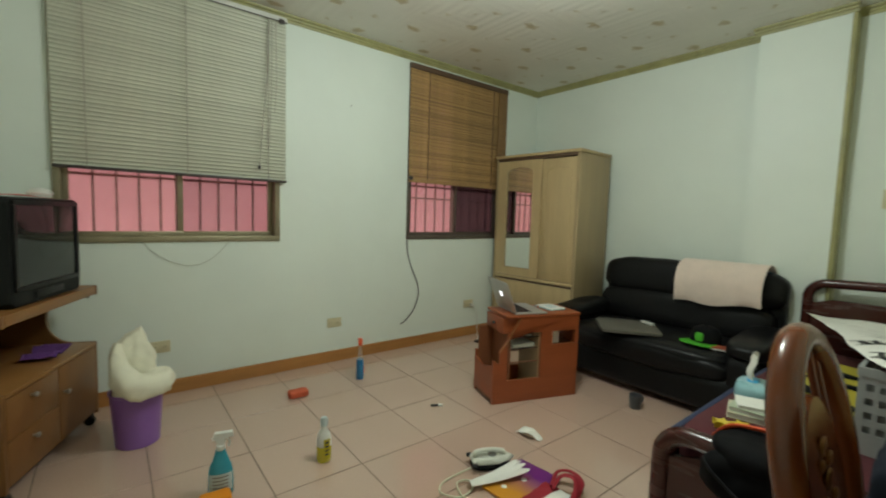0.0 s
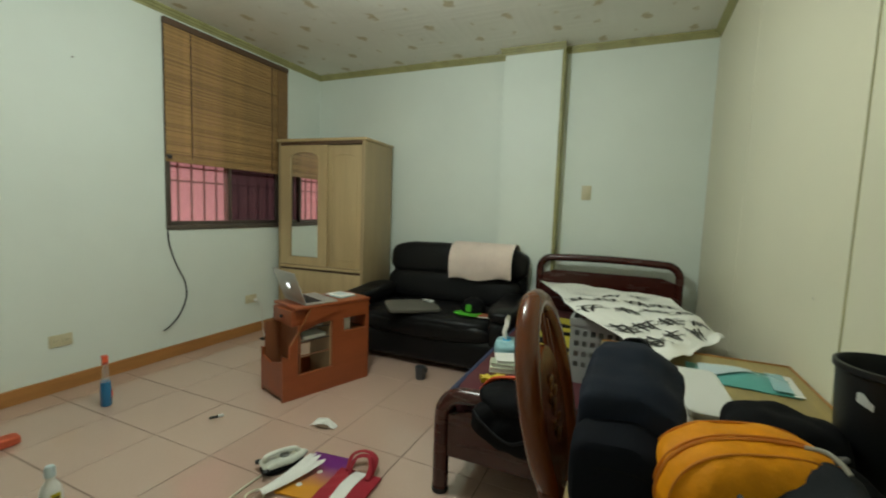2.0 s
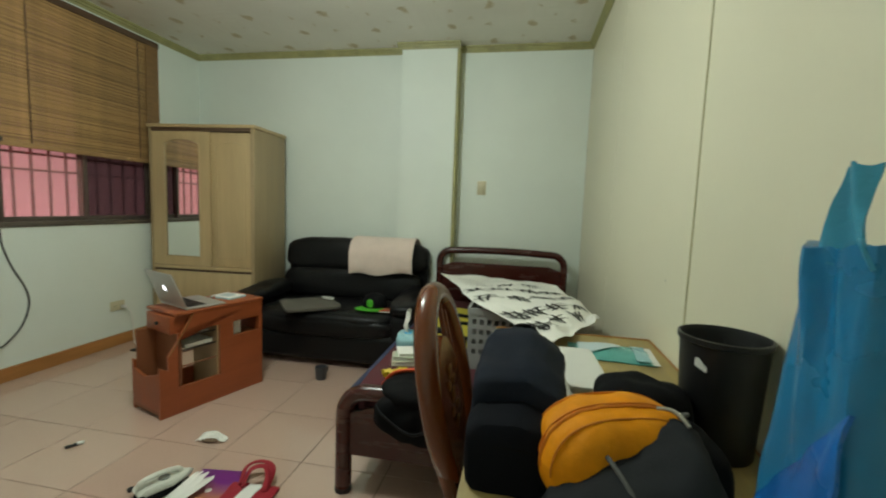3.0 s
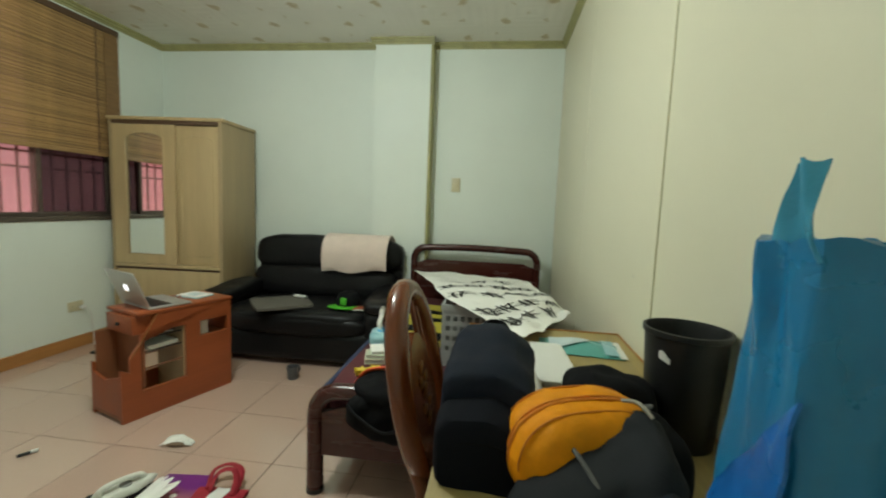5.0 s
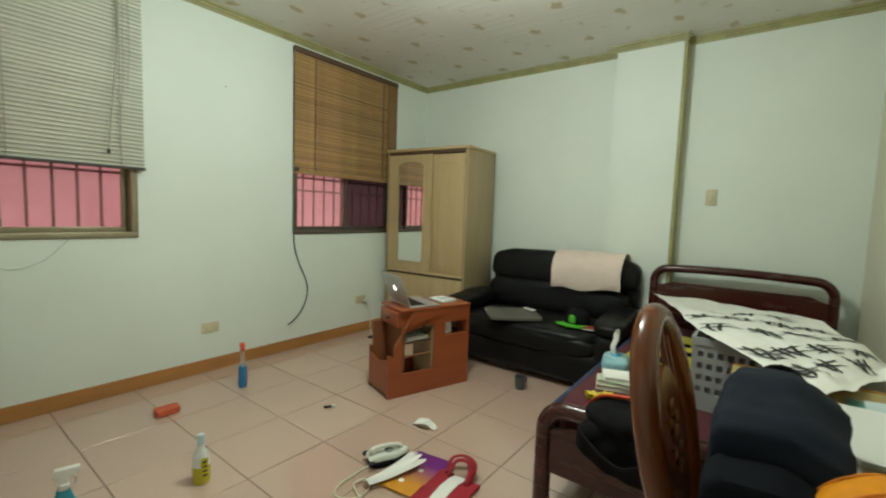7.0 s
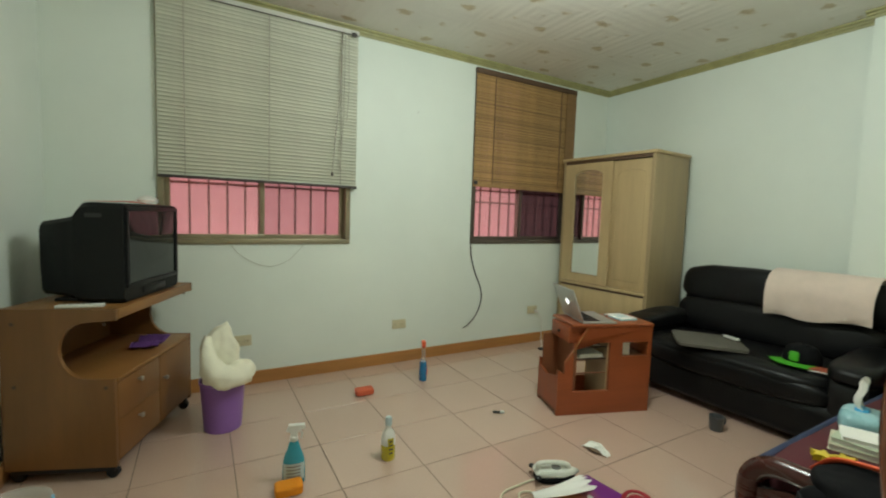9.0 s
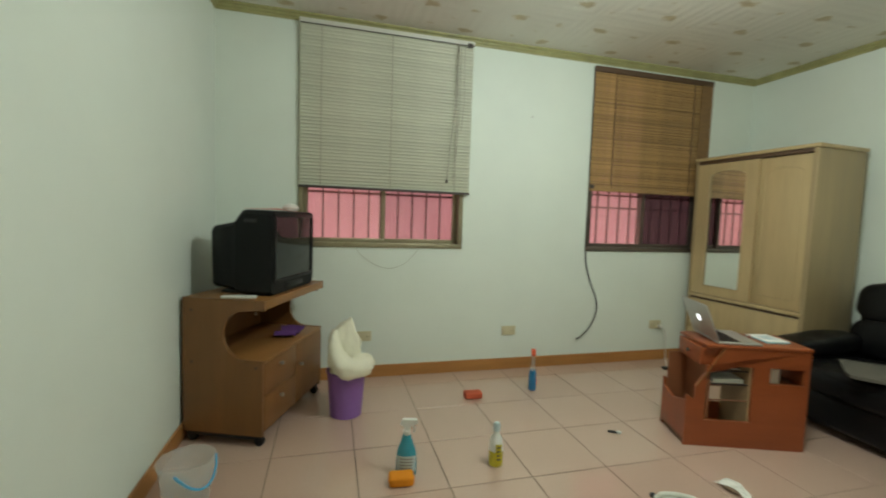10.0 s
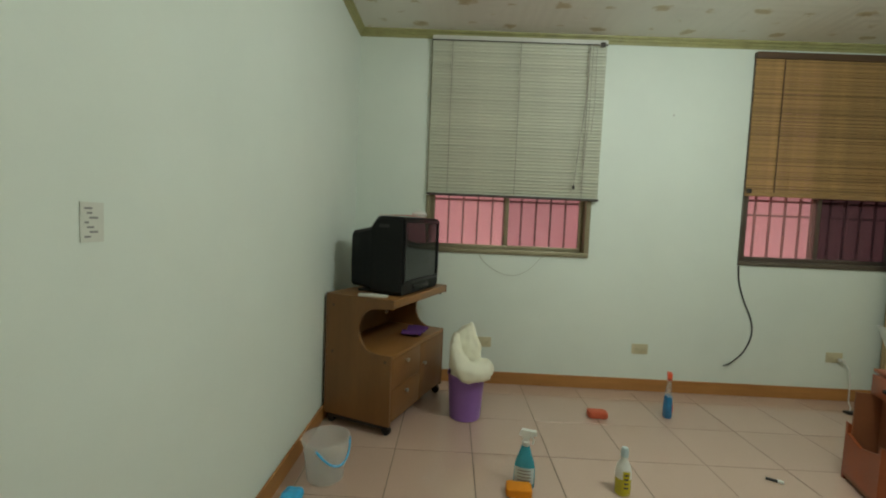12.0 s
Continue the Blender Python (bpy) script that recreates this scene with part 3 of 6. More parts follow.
wall_plate(2.816, YN, 0.322, 0, 0.118, 0.074, "yellowed ivory double wall socket with a plug in it", True)
wall_plate(XE, 0.362, 1.380, -90, 0.074, 0.118, "yellowed ivory light switch on the wall", False)


def cable(name, pts, r, material, label, n=8):
    return tagged(part(name, tube(bmesh.new(), arc(pts, n), r, 8), material, None), label, "cable")


Y = YN - 0.006
cable("cable", [(2.055, YN - 0.02, 0.97), (2.075, Y, 0.86), (2.12, Y, 0.72), (2.185, Y, 0.58), (2.20, Y, 0.46), (2.15, Y, 0.33), (2.05, Y - 0.02, 0.25), (1.99, Y - 0.04, 0.235)], 0.005, M_CABLEBLACK, "black cable hanging down the wall from the window corner")
cable("cable", [(0.16, Y, 0.975), (0.20, Y, 0.92), (0.30, Y, 0.85), (0.41, Y, 0.822), (0.52, Y, 0.86), (0.60, Y, 0.94), (0.63, Y, 0.975)], 0.0021, M_PALECORD, "thin pale cord drooping below the window")
plug = thing("power_plug", pose(2.85, YN - 0.012, 0.31), "white power plug and lead in the wall socket", "plug")
part("body", box(bmesh.new(), (-0.016, -0.034, -0.012), (0.016, 0, 0.012), 0.005), M_WHITE, plug)
part("lead", tube(bmesh.new(), arc([(0, -0.034, 0), (0.03, -0.05, -0.05), (0.045, -0.05, -0.16), (0.03, -0.07, -0.28), (0.0, -0.12, -0.305), (-0.06, -0.18, -0.306)], 8), 0.0035, 8), M_WHITE, plug)
part("adaptor", box(bmesh.new(), (-0.13, -0.25, -0.322), (-0.05, -0.20, -0.295), 0.006), M_BLACKPL, plug, "black lead adaptor on the floor")


# ---- wardrobe in the corner
def wardrobe():
    w, d, h = 0.935, 0.51, 1.795
    # local x runs along the front from the window wall to the room, local y from front to back
    wr = thing("wardrobe", pose(3.09, 3.085, 0, 0, 0, -86.5), "tall pale beech wardrobe with two sliding doors", "wardrobe")
    # sides, back and plinth take the beech with shade in its colour
    part("side_panel", box(bmesh.new(), (0, 0, 0), (0.022, d, h - 0.02), 0.002), M_BEECHSHADE, wr)
    part("side_panel", box(bmesh.new(), (w - 0.032, 0, 0), (w, d, h - 0.02), 0.002), M_BEECHSHADE, wr)
    part("top_panel", box(bmesh.new(), (-0.012, -0.014, h - 0.02), (w + 0.012, d, h + 0.006), 0.004), M_BEECH, wr)
    part("back_panel", boxes(((0.022, d - 0.01, 0.02), (w - 0.022, d - 0.002, h - 0.02))), M_BEECHSHADE, wr, smooth=False)
    part("bottom_panel", box(bmesh.new(), (0.022, 0.02, 0.06), (w - 0.022, d - 0.01, 0.08), 0.001), M_BEECHSHADE, wr)
    part("plinth", box(bmesh.new(), (0.022, 0.03, 0), (w - 0.022, 0.05, 0.06), 0.001), M_BEECHSHADE, wr)
    part("top_track", box(bmesh.new(), (0.022, 0.0, h - 0.048), (w - 0.022, 0.05, h - 0.02), 0.002), M_BAMRAIL, wr)
    part("middle_rail", box(bmesh.new(), (0.022, -0.006, 0.605), (w - 0.022, 0.06, 0.63), 0.003), M_BEECH, wr)
    # solid dark strip that paints the shade in the gap above the drawers
    part("shadow_gap", boxes(((0.022, 0.012, 0.585), (w - 0.022, 0.05, 0.605))), M_BAMRAIL, wr, smooth=False)
    dz0, dz1 = 0.63, h - 0.048
    mid = w * 0.56
    # front door with its mirror
    z0, z1 = dz0 + 0.004, dz1 - 0.004
    a, b = 0.024, mid + 0.02
    ma, mb, mz0, mz1 = 0.135, 0.452, z0 + 0.078, z1 - 0.060
    bm = boxes(((a, 0.002, z0), (b, 0.020, mz0)), ((a, 0.002, mz0), (ma, 0.020, mz1)), ((mb, 0.002, mz0), (b, 0.020, mz1)), bevel=0.0)
    bm2 = bm
    steps = 12
    cx, hw = (ma + mb) / 2, (mb - ma) / 2
    for k in range(steps):
        u0, u1 = ma + (mb - ma) * k / steps, ma + (mb - ma) * (k + 1) / steps
        um = ((u0 + u1) / 2 - cx) / hw
        rise = 0.055 * math.sqrt(max(0.0, 1 - um * um))
        box(bm2, (u0, 0.002, mz1 - 0.055 + rise), (u1, 0.020, mz1))
    box(bm2, (a, 0.002, mz1), (b, 0.020, z1))
    door = part("sliding_door", bm2, M_BEECH, wr, "sliding door with a tall arched mirror", smooth=False)
    part("mirror", boxes(((ma, 0.010, mz0), (mb, 0.014, mz1))), M_MIRROR, door, "tall mirror glass with an arched top", smooth=False)
    part("moulding", tube(bmesh.new(), [(ma, 0.002, mz1 - 0.055), (ma, 0.002, mz0), (mb, 0.002, mz0), (mb, 0.002, mz1 - 0.055)] + [(cx + hw * math.cos(t * math.pi / 10), 0.002, mz1 - 0.055 + 0.055 * math.sin(t * math.pi / 10)) for t in range(1, 10)], 0.006, 6, loop=True), M_BEECH, door)
    # rear door with a raised panel
    c, e = mid - 0.01, w - 0.034
    door = part("sliding_door", box(bmesh.new(), (c, 0.026, z0), (e, 0.044, z1), 0.002), M_BEECH, wr)
    pts = [(c + 0.07, 0.026, z1 - 0.13), (c + 0.07, 0.026, z0 + 0.07), (e - 0.06, 0.026, z0 + 0.07), (e - 0.06, 0.026, z1 - 0.13)]
    ccx, chw = (c + 0.07 + e - 0.06) / 2, (e - c - 0.13) / 2
    pts += [(ccx + chw * math.cos(t * math.pi / 10), 0.026, z1 - 0.13 + 0.05 * math.sin(t * math.pi / 10)) for t in range(1, 10)]
    part("moulding", tube(bmesh.new(), pts, 0.005, 6, loop=True), M_BEECH, door)
    for za, zb in ((0.085, 0.325), (0.329, 0.583)):
        part("drawer_front", box(bmesh.new(), (0.024, 0.006, za), (w - 0.024, 0.026, zb), 0.003), M_BEECH, wr)
    return wr


wardrobe()


# ---- sofa against the east wall
def sofa():
    sf = thing("sofa", pose(3.645, 1.435, 0, 0, 0, 1.5), "black leather two-seat sofa with padded arms", "sofa")
    # local: back at x = 0, front towards -x
    hw, f = 0.715, -0.84
    part("base", blob(bmesh.new(), (f + 0.02, -hw + 0.03, 0.045), (-0.05, hw - 0.03, 0.27), 12, 0.004, 9, 6), M_LEATHER, sf)
    part("seat_cushion", blob(bmesh.new(), (f - 0.005, -hw + 0.165, 0.235), (-0.20, hw - 0.165, 0.415), 5.0, 0.010, 5, 12, seed=2), M_LEATHER, sf)
    part("front_roll", blob(bmesh.new(), (f - 0.012, -hw + 0.165, 0.225), (f + 0.14, hw - 0.165, 0.385), 3.0, 0.006, 7, 10, seed=5), M_LEATHER, sf)
    lean = Matrix.Translation((-0.10, 0, 0.36)) @ Matrix.Rotation(radians(9), 4, "Y") @ Matrix.Translation((0.10, 0, -0.36))
    part("back_frame", blob(bmesh.new(), (-0.15, -hw + 0.05, 0.05), (-0.03, hw - 0.11, 0.80), 9, 0.003, 6, 6), M_LEATHER, sf)
    part("back_cushion", blob(bmesh.new(), (-0.30, -hw + 0.09, 0.36), (-0.08, hw - 0.10, 0.64), 4.0, 0.012, 5, 12, lean, seed=8), M_LEATHER, sf)
    part("head_cushion", blob(bmesh.new(), (-0.29, -hw + 0.045, 0.58), (-0.035, hw - 0.09, 0.895), 3.8, 0.012, 5, 12, lean, seed=11), M_LEATHER, sf)
    for sgn in (1, -1):
        a, b = sorted((sgn * hw, sgn * (hw - 0.20)))
        part("arm", blob(bmesh.new(), (f + 0.03, a, 0.05), (-0.10, b, 0.45), 7, 0.006, 6, 8, seed=sgn), M_LEATHER, sf)
        part("arm_pad", blob(bmesh.new(), (f + 0.005, a - 0.015, 0.40), (-0.16, b + 0.015, 0.540), 3.6, 0.006, 6, 12, seed=3 + sgn, shape=lambda x, y, z: (x, y, z + 0.42 * (x - 1) * 0.5 * (z + 1) / 2)), M_LEATHER, sf)
        for x in (f + 0.09, -0.12):
            y = sgn * (hw - 0.08)
            part("foot", lathe(bmesh.new(), [(0.022, 0), (0.026, 0.01), (0.03, 0.055)], 14, (x, y, 0)), M_BLACKPL, sf)
    return sf


sofa()


def towel():
    """Hangs over the sofa's back, front flap longer than the rear."""
    y0, y1 = 0.862, 1.405
    prof = [(-0.288, 0.625), (-0.295, 0.65), (-0.30, 0.70), (-0.295, 0.78), (-0.268, 0.85), (-0.215, 0.898), (-0.14, 0.917), (-0.07, 0.905), (-0.02, 0.86), (-0.006, 0.78)]
    path = arc([(3.645 + x, 0, z) for x, z in prof], 5)

    def f(u, v):
        k = v * (len(path) - 1)
        i = min(int(k), len(path) - 2)
        p = path[i].lerp(path[i + 1], k - i)
        y = y0 + (y1 - y0) * u
        wave = 0.006 * math.sin(u * 17 + v * 3) * (1 - v) + 0.006 * noise.noise((u * 4, v * 5, 3))
        return p.x - 0.012 + wave, y + 0.012 * noise.noise((v * 3, u, 1)), p.z + 0.006 + (0.03 * (0.5 - u) + 0.012 * math.sin(u * 9)) * max(0, 1 - v * 4)
    tw = part("towel", sheet(bmesh.new(), f, 30, 36, 0.006), M_TOWEL, None)
    return tagged(tw, "pale pink terry towel draped over the sofa back", "towel")


towel()


# ---- cherry side unit with the laptop
CART = pose(1.885, 1.847, 0, 0, 0, -18.8)


def side_unit():
    c = thing("side_cabinet", CART, "cherry red laminate side unit with cut-out side and magazine pocket", "cabinet")
    w, d, h, t = 0.634, 0.285, 0.572, 0.018

    def cutout(y):
        bm = bmesh.new()
        slab(bm, [(0.0, 0.0), (w, 0.0), (w, 0.147), (0.10, 0.147), (0.0, 0.147)], y, y + t)
        slab(bm, [(0.0, 0.147), (0.10, 0.147), (0.10, 0.41), (0.045, 0.335), (0.045, 0.262), (0.0, 0.29)], y, y + t)
        slab(bm, [(0.10, 0.41), (0.10, 0.455), (w, 0.455), (w, h - t), (0.185, h - t)], y, y + t)
        slab(bm, [(0.345, 0.147), (w, 0.147), (w, 0.365), (0.345, 0.365)], y, y + t)
        slab(bm, [(0.345, 0.365), (0.43, 0.365), (0.43, 0.455), (0.345, 0.455)], y, y + t)
        slab(bm, [(0.61, 0.365), (w, 0.365), (w, 0.455), (0.61, 0.455)], y, y + t)
        return bm
    part("side_panel", cutout(0.0), M_CHERRY, c, "panel with a large and a small rectangular cut-out", smooth=False)
    part("side_panel", cutout(d - t), M_CHERRY, c, smooth=False)
    part("top", box(bmesh.new(), (0.085, -0.006, h - t), (w + 0.006, d + 0.006, h), 0.004), M_CHERRY, c)
    part("bottom", boxes(((0.0, t, 0.02), (w - t, d - t, 0.038))), M_CHERRYIN, c, smooth=False)
    part("end_panel", box(bmesh.new(), (w - t, t, 0.0), (w, d - t, h - t), 0.001), M_CHERRY, c)
    bm = slab(bmesh.new(), [(t, 0.038), (d - t, 0.038), (d - t, 0.235), (d * 0.55, 0.21), (t, 0.25)], 0.0, 0.014, axis=0)
    part("pocket_front", bm, M_CHERRY, c, "low front board of the magazine pocket", smooth=False)
    part("divider", boxes(((0.115, t, 0.038), (0.129, d - t, 0.452))), M_CHERRYIN, c, smooth=False)
    part("inner_wall", boxes(((0.335, t, 0.038), (0.35, d - t, 0.554))), M_INNER, c, "pale unfinished inner board", smooth=False)
    part("side_shelf", boxes(((0.35, t, 0.345), (w - t, d - t, 0.358))), M_CHERRYIN, c, smooth=False)
    dr = part("drawer", box(bmesh.new(), (0.070, t + 0.004, 0.452), (0.20, d - t - 0.004, 0.548), 0.003), M_CHERRY, c, "small end drawer")
    part("knob", lathe(bmesh.new(), [(0.006, 0.0), (0.011, 0.006), (0.009, 0.014)], 12, (0.0, 0, 0)), M_BLACKPL, dr).matrix_local = pose(0.070, d / 2, 0.50, 0, -90, 0)
    for z, mt in ((0.255, M_CHERRYIN), (0.345, M_BLACKPL), (0.420, M_BLACKPL)):
        for y in (0.03, 0.255):
            part("wire_rod", tube(bmesh.new(), [(0.129, y, z), (0.335, y, z)], 0.004, 6), mt, c)
    part("rail", tube(bmesh.new(), [(0.046, -0.002, 0.337), (0.100, -0.002, 0.412), (0.186, -0.002, 0.553)], 0.003, 8), M_OAKTOP, c, "pale worn edge strip")
    part("pocket_back", boxes(((0.014, d - t - 0.012, 0.038), (0.115, d - t - 0.001, 0.45))), M_CHERRYIN, c, smooth=False)
    return c


side_unit()


def magazine(x, y, z, w, d, h, turn, material, label):
    g = thing("magazine", CART @ pose(x, y, z, 0, 0, turn), label, "magazine", "magazines in the side unit")
    part("cover", boxes(((-w / 2, -d / 2, 0), (w / 2, d / 2, 0.0015)), ((-w / 2, -d / 2, h - 0.0015), (w / 2, d / 2, h))), material, g, smooth=False)
    part("pages", box(bmesh.new(), (-w / 2 + 0.002, -d / 2 + 0.002, 0.0015), (w / 2 - 0.003, d / 2 - 0.002, h - 0.0015)), M_PAPER, g, smooth=False)


magazine(0.235, 0.14, 0.3495, 0.17, 0.20, 0.020, 3, M_PAPER, "white magazine lying on the wire rods")
magazine(0.235, 0.14, 0.4245, 0.15, 0.19, 0.010, -8, M_INK, "thin black magazine lying on the wire rods")
magazine(0.500, 0.14, 0.358, 0.05, 0.18, 0.080, -6, M_BOOK, "cream thick magazine on the side shelf")


def laptop():
    lp = thing("laptop", CART @ pose(0.155, 0.01, 0.572, 0, 0, -3), "silver aluminium laptop open on the side unit", "laptop")
    w, d = 0.225, 0.305
    base = part("base", box(bmesh.new(), (0, 0, 0.001), (w, d, 0.014), 0.005), M_SILVER, lp)
    part("keyboard", box(bmesh.new(), (0.02, 0.02, 0.0142), (0.125, d - 0.02, 0.0152), 0.0004), M_KEYS, base)
    for i in range(5):
        for k in range(13):
            part("key", boxes(((0.023 + i * 0.020, 0.023 + k * 0.0201, 0.0152), (0.039 + i * 0.020, 0.0395 + k * 0.0201, 0.0164))), M_BLACKPL, base, smooth=False)
    part("touchpad", box(bmesh.new(), (0.14, d / 2 - 0.05, 0.0141), (0.21, d / 2 + 0.05, 0.0146), 0.0003), M_SILVER, base)
    lid_m = Matrix.Translation((0.003, 0, 0.014)) @ Matrix.Rotation(radians(-22), 4, "Y")
    bm = box(bmesh.new(), (-0.004, 0, 0.0), (0.003, d, 0.212), 0.003)
    bmesh.ops.transform(bm, matrix=lid_m, verts=bm.verts)
    lid = part("lid", bm, M_SILVER, lp)
    bm = blob(bmesh.new(), (-0.0052, d / 2 - 0.016, 0.092), (-0.0038, d / 2 + 0.016, 0.128), 3, 0, 1, 4)
    bmesh.ops.transform(bm, matrix=lid_m, verts=bm.verts)
    part("lit_mark", bm, M_LOGO, lid, "small glowing white mark")
    bm = boxes(((0.0032, 0.012, 0.014), (0.0038, d - 0.012, 0.202)))
    bmesh.ops.transform(bm, matrix=lid_m, verts=bm.verts)
    part("screen", bm, M_LCD, lid, smooth=False)


laptop()
nb = thing("notebook", CART @ pose(0.455, 0.075, 0.572, 0, 0, 8), "pale blue notebook with a white cover on the side unit", "notebook")
part("cover", box(bmesh.new(), (0, 0, 0.0), (0.135, 0.165, 0.006), 0.002), M_PALEBLUE, nb)
part("pages", box(bmesh.new(), (0.004, 0.004, 0.006), (0.131, 0.161, 0.012), 0.001), M_PAPER, nb)
part("label", boxes(((0.03, 0.04, 0.0122), (0.10, 0.12, 0.0126))), M_LABEL, nb, smooth=False)
pn = thing("pen", CART @ pose(0.40, 0.16, 0.572, 0, 0, 50), "short brown pen lying on the side unit", "pen")
part("barrel", tube(bmesh.new(), [(0, 0, 0.006), (0.10, 0, 0.006)], 0.006, 10), M_BRICKRED, pn)
part("tip", tube(bmesh.new(), [(0.10, 0, 0.006), (0.118, 0, 0.005)], [0.005, 0.001], 10), M_STEEL, pn)


# ---- things on the sofa
cu = part("seat_pad", blob(bmesh.new(), (-0.205, -0.20, 0), (0.205, 0.20, 0.024), 14, 0.003, 7, 9), M_GREYFAB, None)
cu.matrix_world = pose(2.975, 1.565, 0.414, 0, 1, 38)
tagged(cu, "flat grey-brown square seat pad lying on the sofa", "cushion")
rm = thing("remote_control", pose(3.13, 1.49, 0.439, 0, 0, 70), "small white remote control on the seat pad", "remote")
part("body", box(bmesh.new(), (-0.055, -0.018, 0), (0.055, 0.018, 0.016), 0.005), M_WHITE, rm)
for k in range(4):
    part("button", lathe(bmesh.new(), [(0.005, 0), (0.005, 0.002)], 10, (-0.035 + k * 0.02, 0, 0.016)), M_GREYINK, rm)


def cap():
    cp = thing("baseball_cap", pose(3.07, 1.075, 0.415, 0, 0, 175), "black cap with a bright green brim and badge", "cap")
    prof = [(0.092, 0.0), (0.093, 0.03), (0.088, 0.065), (0.070, 0.095), (0.040, 0.110), (0.008, 0.114)]
    part("crown", lathe(bmesh.new(), prof, 24), M_BLACKFAB, cp)
    bm = bmesh.new()

    def brim(u, v):
        ang = (u - 0.5) * 2.3
        r = 0.086 + v * 0.085 * math.cos(ang * 0.62)
        return r * math.cos(ang), r * math.sin(ang) * 0.98, 0.010 - 0.012 * (abs(u - 0.5) * 2) ** 2 * v
    part("brim", sheet(bm, brim, 16, 6, 0.004), M_GREEN, cp, "bright green flat brim")
    part("badge", blob(bmesh.new(), (0.080, -0.022, 0.022), (0.098, 0.026, 0.078), 5, 0, 1, 4), M_GREEN, cp, "green front badge")
    part("button", lathe(bmesh.new(), [(0.009, 0.112), (0.007, 0.119), (0.001, 0.121)], 12), M_BLACKFAB, cp)


cap()
bk = thing("small_book", pose(3.00, 0.945, 0.412, 0, 0, 15), "brick red small book on the sofa seat", "book")
part("cover", box(bmesh.new(), (-0.05, -0.07, 0), (0.05, 0.07, 0.014), 0.002), M_BRICKRED, bk)
part("pages", boxes(((-0.0515, -0.066, 0.003), (0.048, 0.066, 0.011))), M_PAPER, bk, smooth=False)


# ---- bed along the south side
def bed():
    bd = thing("bed", pose(1.60, 0.16, 0), "dark red lacquered single bed with rounded tubular ends", "bed")
    # local x along the bed, head at 2.05
    hw = 0.515

    def end(name, x, h, r, panel):
        rc = 0.10
        turn = [radians(9 * k) for k in range(11)]
        path = [(x, -hw, 0.02), (x, -hw, h * 0.5)] + [(x, -hw + rc - rc * math.cos(a), h - rc + rc * math.sin(a)) for a in turn] + [(x, -0.2, h + 0.009), (x, 0, h + 0.012), (x, 0.2, h + 0.009)]
        path += [(x, hw - rc + rc * math.sin(a), h - rc + rc * math.cos(a)) for a in turn] + [(x, hw, h * 0.5), (x, hw, 0.02)]
        e = part(name, tube(bmesh.new(), path, r, 14), M_LACQUER, bd)
        q = panel
        out = [(-hw, q[0]), (hw, q[0]), (hw, q[1] - 0.04), (hw - 0.05, q[1] - 0.025), (hw - 0.12, q[1]), (-hw + 0.12, q[1]), (-hw + 0.05, q[1] - 0.025), (-hw, q[1] - 0.04)]
        part("panel", slab(bmesh.new(), out, x - 0.011, x + 0.011, axis=0), M_LACQUER, e)
        for y in (-hw, hw):
            part("foot_cap", lathe(bmesh.new(), [(r + 0.002, 0), (r + 0.002, 0.02)], 14, (x, y, 0)), M_BLACKPL, e)
        return e
    end("headboard", 1.975, 0.842, 0.029, (0.22, 0.742))
    end("footboard", 0.0, 0.435, 0.034, (0.165, 0.375))
    for y in (-hw, hw):
        part("side_rail", box(bmesh.new(), (0.03, y - 0.015, 0.19), (1.945, y + 0.015, 0.33), 0.006), M_LACQUER, bd)
    part("slat_base", boxes(((0.03, -hw + 0.015, 0.27), (1.945, hw - 0.015, 0.30))), M_LACQUER, bd, smooth=False)
    mt = part("mattress", blob(bmesh.new(), (0.045, -hw + 0.0, 0.30), (1.94, hw - 0.0, 0.425), 14, 0.006, 4, 9), M_MAROON, bd, "thin mattress in a maroon cover")
    for y in (-hw + 0.006, hw - 0.006):
        part("trim", tube(bmesh.new(), [(0.07, y, 0.405), (0.7, y * 1.004, 0.408), (1.4, y, 0.405), (1.92, y, 0.406)], 0.014, 8), M_NAVYTRIM, mt, "navy blue trim along the edge")
    part("trim", tube(bmesh.new(), [(0.058, -hw + 0.03, 0.404), (0.052, 0, 0.408), (0.058, hw - 0.03, 0.404)], 0.014, 8), M_NAVYTRIM, mt)


bed()


# ---- television stand, turned out from the corner
STAND = pose(-0.748, 2.405, 0, 0, 0, -21.5)
TVZ = 0.764


